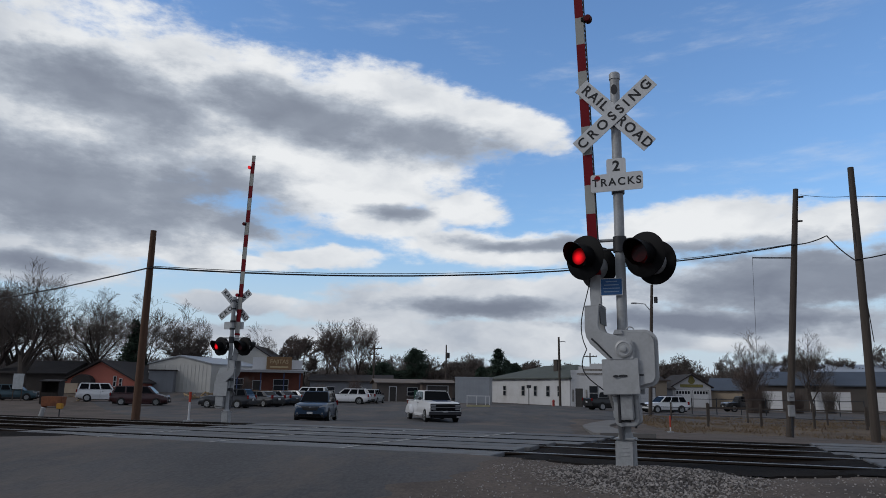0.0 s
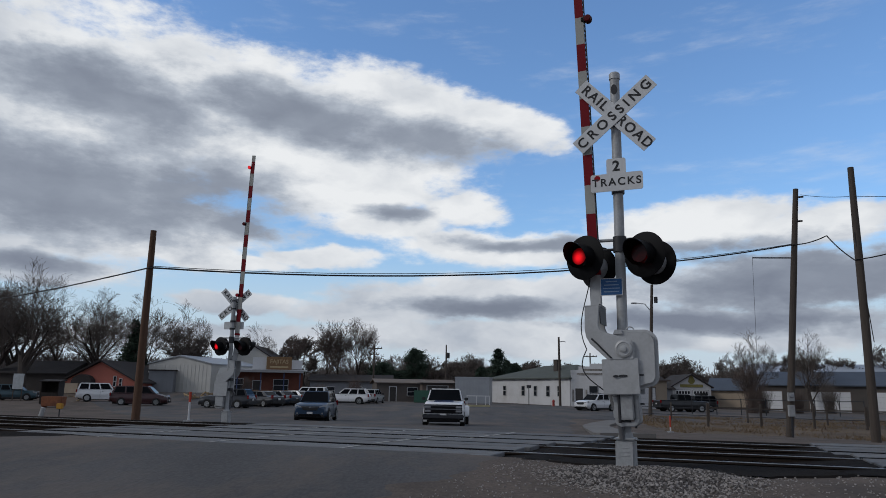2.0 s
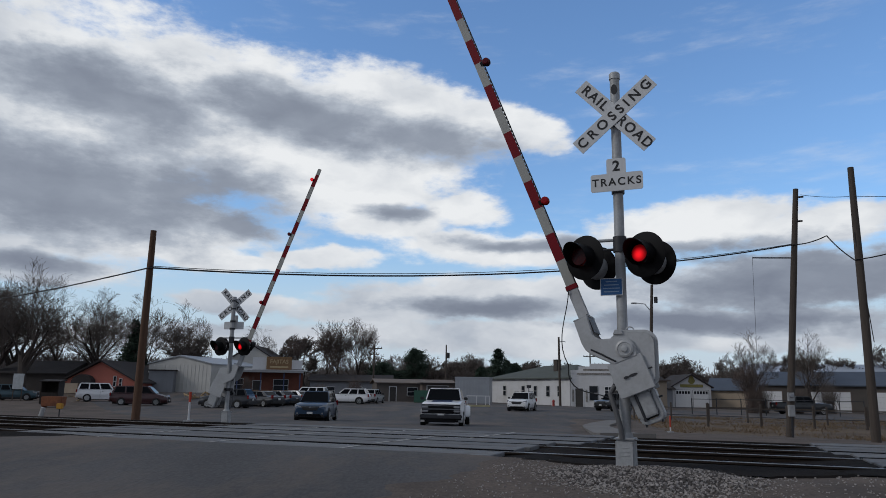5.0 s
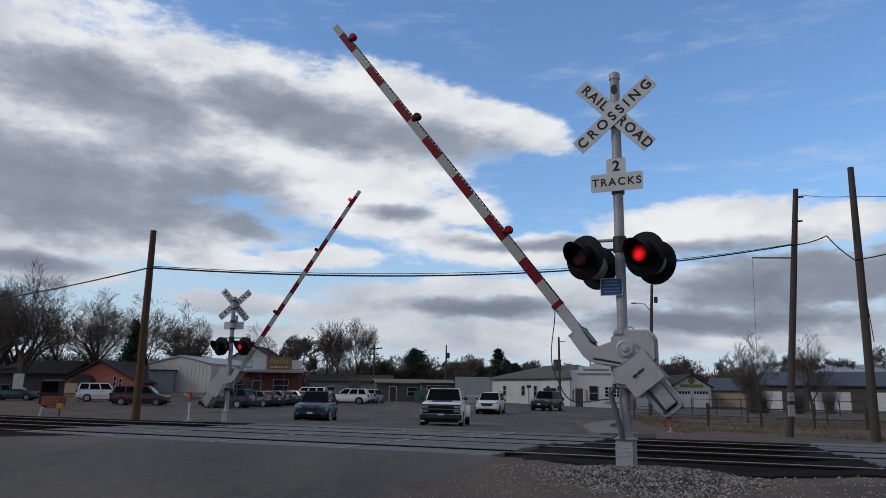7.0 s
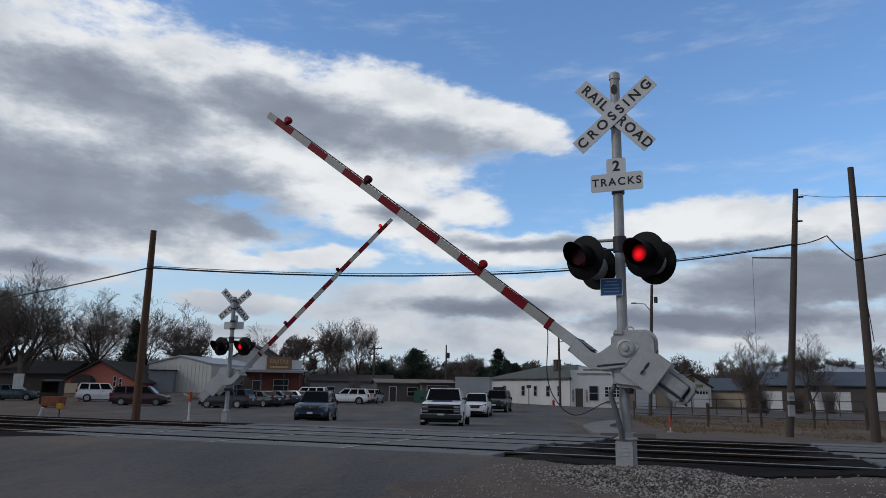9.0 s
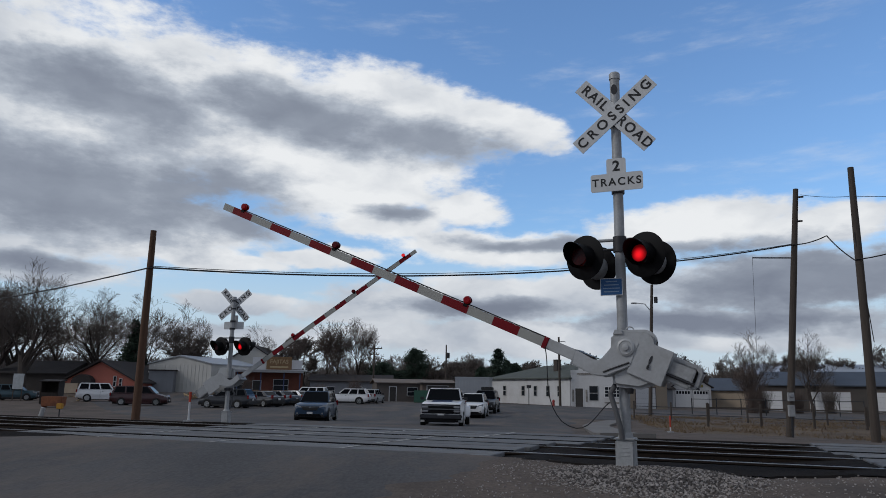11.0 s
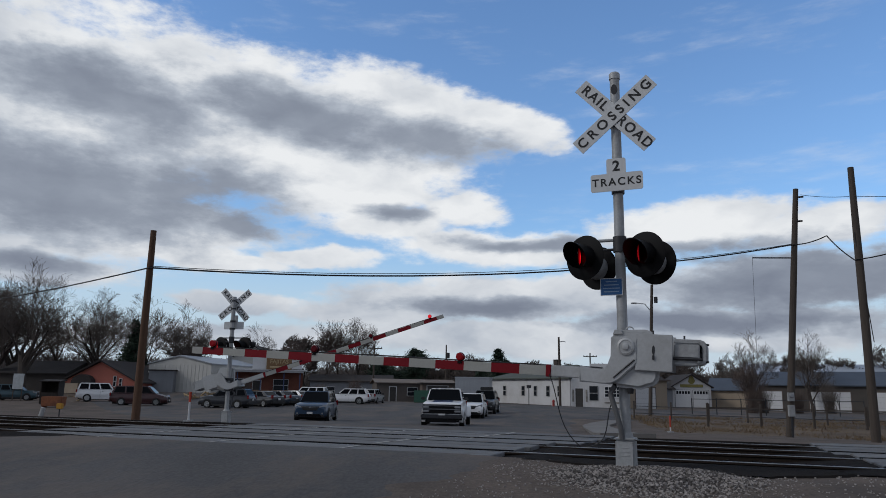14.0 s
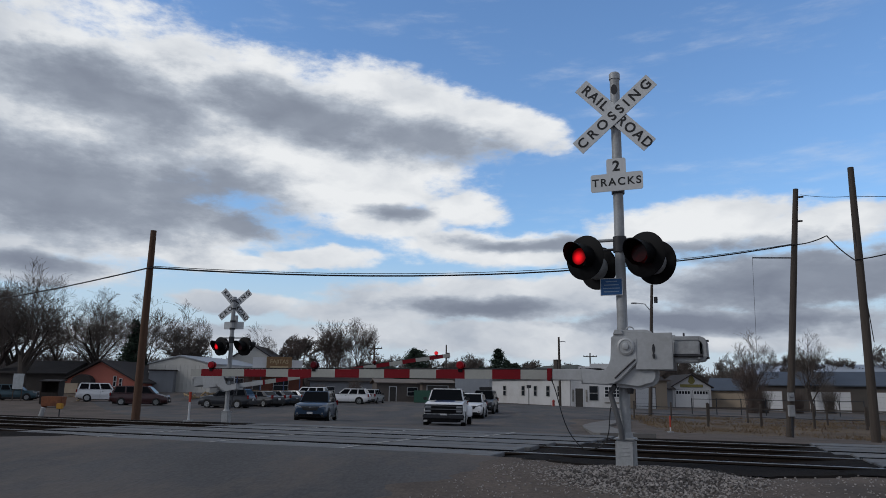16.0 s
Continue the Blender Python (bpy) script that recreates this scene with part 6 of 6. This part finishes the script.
wire("thick black cable slung between leaning poles", [(-11.2, 27.3, 5.40), (18.0, 36.5, 8.62)], 0.034, 0.85)
wire("black cable slung between leaning poles", [(-11.2, 27.3, 5.46), (18.0, 36.5, 8.66)], 0.014, 0.80)
wire("black cable running off along the street", [(-48, 62.0, 7.1), (-11.25, 27.35, 5.40)], 0.03, 0.5)
wire("black drop cable between the two poles", [(18.05, 36.5, 8.62), (18.9, 34.8, 8.75), (19.15, 32.9, 7.15)], 0.03, 0.10)
wire("black cable hanging down a pole", [(19.15, 32.85, 8.5), (19.55, 32.8, 3.4)], 0.02, 0.0)
wire("black cable running off beyond the poles", [(19.1, 32.85, 7.2), (23.5, 30.0, 9.4)], 0.03, 0.5)
wire("bare wire between pole tops", [(18.65, 36.5, 11.3), (19.25, 32.9, 10.25), (24, 26, 8.6)], 0.014, 0.08)
wire("thin guy wire below a side arm", [(15.95, 36.6, 8.0), (15.85, 36.6, 3.0)], 0.008)


# ---- verge: fence, grass, markers ----
fence = thing("field_fence", spot(15.3, 50, 0), "weathered post-and-rail fence round the dry field", "fence")
fx, fy, fz = 15.3, 50, land(15.3, 50)
posts = [(14.0 + 2.5 * i, 53.5 - 0.55 * i) for i in range(15)]
for i, (x, y) in enumerate(posts):
    part("post", Shape().box((x - fx, y - fy, land(x, y) - fz + 0.6), (0.10, 0.10, 1.4)), mat("fence_timber", (0.085, 0.07, 0.06), 0.9, var=0.3), fence)
    if i:
        a, b = posts[i - 1], posts[i]
        for h in (0.45, 0.95):
            part("rail", Shape().tube([(a[0] - fx, a[1] - fy, land(*a) - fz + h), (b[0] - fx, b[1] - fy, land(*b) - fz + h)], 0.022, 5), STEEL_DK, fence)
wood_fence = thing("timber_fence", spot(20, 44, 0), "grey timber rail fence across the dry field", "fence")
fx, fy, fz = 20, 44, land(20, 44)
posts = [(16.6 + 3.4 * i, 46.0 + 0.2 * i) for i in range(9)]
for i, (x, y) in enumerate(posts):
    part("post", Shape().box((x - fx, y - fy, land(x, y) - fz + 0.7), (0.12, 0.12, 1.5)), TIMBER, wood_fence)
    if i:
        a, b = posts[i - 1], posts[i]
        part("rail", Shape().box(((a[0] + b[0]) / 2 - fx, (a[1] + b[1]) / 2 - fy - 0.09, land(*a) - fz + 1.15), (3.4, 0.04, 0.09)), TIMBER, wood_fence)
gate = thing("wire_gate", spot(27.5, 72, 0), "grey wire-mesh gate in the far fence", "fence")
for i in range(8):
    part("post", Shape().tube([(-3 + i * 2.4, 0, -0.2), (-3 + i * 2.4, 0, 1.6)], 0.05, 8), STEEL_DK, gate)
part("rail", Shape().tube([(-3, 0, 1.5), (13.8, 0, 1.5)], 0.03, 6), STEEL_DK, gate)

field = Shape()
fn = 30
for i in range(fn + 1):
    for j in range(fn + 1):
        x, y = 11.5 + 40 * i / fn + 0.12 * 26 * j / fn, 37.5 + 26 * j / fn + 1.2 * noise.noise((i * 0.5, 0, 2)) * (1 if j in (0, fn) else 0)
        field.v.append((x, y, land(x, y) + 0.02 - (0.04 if i in (0, fn) or j in (0, fn) else 0) + 0.05 * noise.noise((x * 0.4, y * 0.4, 0))))
field.f = [(i * (fn + 1) + j, (i + 1) * (fn + 1) + j, (i + 1) * (fn + 1) + j + 1, i * (fn + 1) + j + 1) for i in range(fn) for j in range(fn)]
solo("field", field, mat("tan_soil", (0.135, 0.10, 0.070), 0.95, var=0.4, scale=0.5, fine=8, bump=0.6, dirt=(0.075, 0.058, 0.046), dirt_amount=0.7, spec=0.2), "tan soil of the dry field, trodden bare in places", "ground", kind="structure", smooth=True)
rng = random.Random(4)
for nm, mt, cnt, lab, hmax in (("dry_grass", GRASS, 42000, "short dry tan grass in the field", 0.26), ("weeds", WEED, 700, "brown dead weeds in the field", 0.6)):
    g = Shape()
    for i in range(cnt):
        x, y = rng.uniform(11, 48), rng.uniform(36, 62)
        if noise.noise((x * 0.25, y * 0.25, 0 if nm == "dry_grass" else 7)) + 0.25 * (y > 47) < rng.uniform(-0.25, 0.6):
            continue
        if x < 12 + (y - 40) * 0.12:
            continue
        z = land(x, y) - 0.02
        h = hmax * rng.uniform(0.35, 1.0)
        for k in range(3):
            a = rng.random() * 6.283
            w = 0.014
            tip = (x + 0.6 * h * math.cos(a * 1.7), y + 0.6 * h * math.sin(a * 1.7), z + h * rng.uniform(0.5, 1.0))
            g.add([(x - w * math.cos(a), y - w * math.sin(a), z), (x + w * math.cos(a), y + w * math.sin(a), z), tip], [(0, 1, 2)])
    solo(nm, g, mt, lab, "grass", kind="stuff")
shrub("leafless dark shrub in the field", 1, 4.6, 2.0, spot(33.8, 80), TWIG_RED)
shrub("leafless dark shrub in the field", 2, 3.6, 1.8, spot(35.6, 81.5), TWIG)
shrub("leafless shrub beside the workshop", 3, 4.0, 1.6, spot(44.3, 84), TWIG)
shrub("leafless shrub beside the workshop", 4, 3.2, 1.5, spot(39.6, 82), TWIG_RED)
shrub("leafless shrub by the eatery", 5, 2.4, 1.2, spot(-24.5, 93), TWIG_RED)
shrub("leafless shrub by the eatery", 6, 2.6, 1.4, spot(-16.0, 98), TWIG)
shrub("leafless shrub by the eatery", 7, 3.6, 1.6, spot(-12.2, 104), TWIG_RED)


def marker(x, y, h, colour_h, label):
    mk = thing("marker_post", spot(x, y), label, "marker post", "marker posts")
    part("shaft", Shape().tube([(0, 0, -0.1), (0, 0, h - colour_h)], 0.034, 12), WHITE_SIGN, mk, smooth=True)
    part("cap", Shape().tube([(0, 0, h - colour_h), (0, 0, h)], 0.039, 12), ORANGE, mk, "orange top", smooth=True)
    part("foot", Shape().box((0, 0, 0.02), (0.25, 0.25, 0.08)), ALU_DULL, mk, bevel=0.01)
    return mk


marker(-8.1, 23.9, 0.95, 0.32, "white marker post with an orange top")
marker(11.4, 36.8, 0.80, 0.55, "short orange and white marker post")
yb = thing("pedestal_box", spot(-16.9, 32.9), "yellow pedestal box on a short stake", "utility box")
part("box", Shape().box((0, 0, 0.46), (0.25, 0.18, 0.24)), YELLOW, yb, bevel=0.02)
part("stake", Shape().tube([(0, 0, -0.1), (0, 0, 0.5)], 0.03, 6), STEEL_DK, yb)
solo("stump_post", Shape().tube([(0, 0, -0.2), (0.1, 0, 0.33)], [0.10, 0.09], 10), ALU_DULL, "short leaning grey post by the track", "post", m=spot(-15.8, 29.3), smooth=True)
solo("planter", Shape().box((0, 0, 0.50), (1.65, 0.8, 0.80), None, 1.06).box((-0.7, 0, 0.1), (0.12, 0.6, 0.4)).box((0.7, 0, 0.1), (0.12, 0.6, 0.4)), WOOD_ORANGE, "orange wooden planter box under bare trees", "planter", m=spot(-31.9, 61.0), bevel=0.05)
booth = thing("kiosk", spot(-36.6, 69.5, 8), "dark open-fronted kiosk under bare trees", "kiosk")
DARKWOOD = mat("dark_boards", (0.030, 0.024, 0.021), 0.9, var=0.3, stretch=(5, 5, 0.5))
part("back_wall", Shape().box((0, 0.7, 1.05), (1.6, 0.08, 2.1)), DARKWOOD, booth)
for x in (-0.76, 0.76):
    part("side_wall", Shape().box((x, 0.0, 1.05), (0.08, 1.32, 2.1)), DARKWOOD, booth)
part("roof", Shape().box((0, 0, 2.15), (1.9, 1.8, 0.10), Matrix.Rotation(radians(4), 4, "X")), ROOF_DARK, booth, bevel=0.01)
part("counter", Shape().box((0, -0.62, 0.55), (1.42, 0.10, 1.0)), DARKWOOD, booth)
sgn = thing("notice_board", spot(-44.2, 77), "pale blank notice board on posts", "sign")
part("panel", Shape().box((0, 0, 2.0), (1.1, 0.08, 1.6)), mat("pale_board", (0.42, 0.45, 0.47), 0.7), sgn, bevel=0.01)
for x in (-0.45, 0.45):
    part("post", Shape().box((x, 0.06, 1.0), (0.08, 0.08, 2.2)), TIMBER, sgn)
tr = thing("cart", spot(4.0, 78.5, 4), "white-framed flat cart standing in the lot", "cart")
for x in (-1.2, -0.2, 0.8, 1.2):
    part("upright", Shape().box((x, 0, 0.6), (0.07, 0.07, 1.15)), WHITE_TRIM, tr)
for z in (0.12, 1.15):
    part("bar", Shape().box((0, 0, z), (2.5, 0.08, 0.09 if z > 1 else 0.22)), WHITE_TRIM if z > 1 else mat("yellowed_paint", (0.40, 0.36, 0.22)), tr)
solo("dumpster", Shape().box((0, 0, 0.8), (2.2, 1.5, 1.6)), GREEN, "dark green dumpster behind the pickup", "dumpster", m=spot(-2.4, 97), bevel=0.05)
rd = thing("road_sign", spot(11.0, 92.0), "small dark road sign on a thin post", "sign")
part("post", Shape().tube([(0, 0, -0.2), (0, 0, 2.3)], 0.05, 8), STEEL_DK, rd)
part("panel", Shape().box((0, -0.06, 2.3), (0.55, 0.04, 0.35)), STEEL_DK, rd)
hyd = solo("hydrant", Shape().lathe([(0.18, 0), (0.14, 0.1), (0.14, 0.55), (0.18, 0.6), (0.12, 0.75), (0.03, 0.82)], 12, Matrix.Rotation(radians(-90), 4, "Y")), mat("hydrant_red", (0.30, 0.03, 0.025), 0.5), "red fire hydrant beside the street", "hydrant", m=spot(13.6, 89), smooth=True)


rng = random.Random(33)
for px, py, nm in ((-29.2, 86.5, "sawn pale timber offcuts lying in the lot"), (-27.6, 88.0, "sawn pale timber offcuts lying in the lot"), (-38.8, 79.5, "broken white pipe and boards by the house")):
    pile = thing("timber_pile", spot(px, py), nm, "timber pile", "scrap piles")
    for k in range(9):
        part("board", Shape().box((rng.uniform(-1, 1), rng.uniform(-0.5, 0.5), 0.12 + 0.06 * k), (rng.uniform(0.6, 1.6), 0.14, 0.10), Euler((0, rng.uniform(-0.4, 0.4), rng.uniform(-1, 1))).to_matrix().to_4x4()), mat("sawn_timber", (0.30, 0.22, 0.13), 0.9, var=0.25, each=0.3), pile)


# ---- what moves ----
def motions():
    near = [(0.0, 88.0), (2.5, 88.0), (3.0, 86.2), (3.5, 79.5), (4.0, 76.2), (5.2, 66.8), (6.5, 56.4), (7.0, 52.2), (7.5, 48.3), (8.0, 44.2), (8.5, 40.5), (9.0, 37.1), (10.2, 28.6), (11.5, 19.7), (12.0, 16.4), (12.5, 12.9), (13.0, 9.5), (13.5, 6.3), (14.0, 3.0), (14.4, 0.3), (14.7, 0.0), (16.0, 0.0)]
    far = [(0.0, 88.5), (3.2, 88.5), (3.5, 87.3), (4.0, 77.7), (5.2, 68.8), (6.5, 60.0), (7.0, 57.0), (7.5, 54.4), (8.0, 51.5), (8.5, 48.8), (9.0, 45.6), (10.2, 39.4), (11.3, 33.7), (12.0, 29.5), (12.5, 25.7), (13.0, 22.7), (13.5, 20.3), (14.0, 17.8), (14.5, 15.4), (15.0, 12.9), (15.5, 10.5), (16.0, 8.4)]
    walk(near_arm, [(t, pose(-0.05, 0.01, 1.54, 0, -a, 0)) for t, a in near])
    walk(cable_a, [(t, cable_pose(a)[0]) for t, a in near])
    walk(cable_b, [(t, cable_pose(a)[1]) for t, a in near])
    walk(far_arm, [(t, pose(-0.22, 0.0, 1.47, 0, -a, 0)) for t, a in far])
    walk(truck, [(t, spot(x, y, h)) for t, x, y, h in ((0, -0.52, 47.2, 285), (0.5, -0.23, 44.8, 281), (1, 0.05, 42.4, 276), (1.5, 0.22, 40.3, 270), (2, 0.27, 39.0, 267.5), (2.5, 0.26, 38.4, 266.5), (3.5, 0.24, 38.1, 266), (12.5, 0.24, 38.1, 266), (14, 0.28, 38.3, 266), (16, 0.37, 38.7, 266))])
    walk(rav, [(t, spot(x, y, h)) for t, x, y, h in ((0, 22.6, 74.5, 196), (1.6, 16.7, 73.4, 214), (2.5, 13.8, 72.9, 226), (3.5, 11.0, 71.2, 238), (4.2, 9.2, 69.3, 246), (6.5, 4.6, 60.3, 256), (7, 4.0, 58.7, 258), (8, 3.15, 55.8, 260), (9, 2.67, 53.8, 261), (11.5, 2.31, 52.3, 262), (16, 2.21, 51.8, 262))])
    walk(jeep, [(t, spot(x, y, h)) for t, x, y, h in ((0, 35.1, 85.9, 184), (0.6, 33.0, 84.9, 186), (1.6, 30.4, 83.9, 190), (2.5, 26.0, 80.8, 198), (3.4, 23.2, 78.8, 206), (6.3, 12.35, 70.6, 236), (7, 9.9, 68.6, 243), (8, 6.95, 65.5, 252), (9, 4.86, 62.5, 257), (11.5, 3.7, 59.9, 260), (16, 3.54, 59.4, 260))])
    walk(dark_pickup, [(t, spot(x, y, h)) for t, x, y, h in ((0, 17.9, 77.8, 22), (0.8, 22.3, 79.8, 20), (1.6, 25.4, 80.8, 14), (2.5, 27.7, 81.3, 6), (3.4, 30.7, 81.3, 0), (4.2, 33.5, 80.3, -6), (6.3, 52.3, 78, -4), (8, 71.5, 77, 0), (16, 90.0, 77, 0))])
    # flashers: each beat lasts 0.525 s; the added disc turns about to imitate switching
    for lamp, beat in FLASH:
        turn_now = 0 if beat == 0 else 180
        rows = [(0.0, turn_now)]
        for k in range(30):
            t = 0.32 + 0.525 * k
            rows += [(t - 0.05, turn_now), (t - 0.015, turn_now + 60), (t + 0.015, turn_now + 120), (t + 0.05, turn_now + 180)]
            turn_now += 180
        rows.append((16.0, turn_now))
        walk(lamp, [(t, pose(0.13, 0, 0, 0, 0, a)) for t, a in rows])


motions()
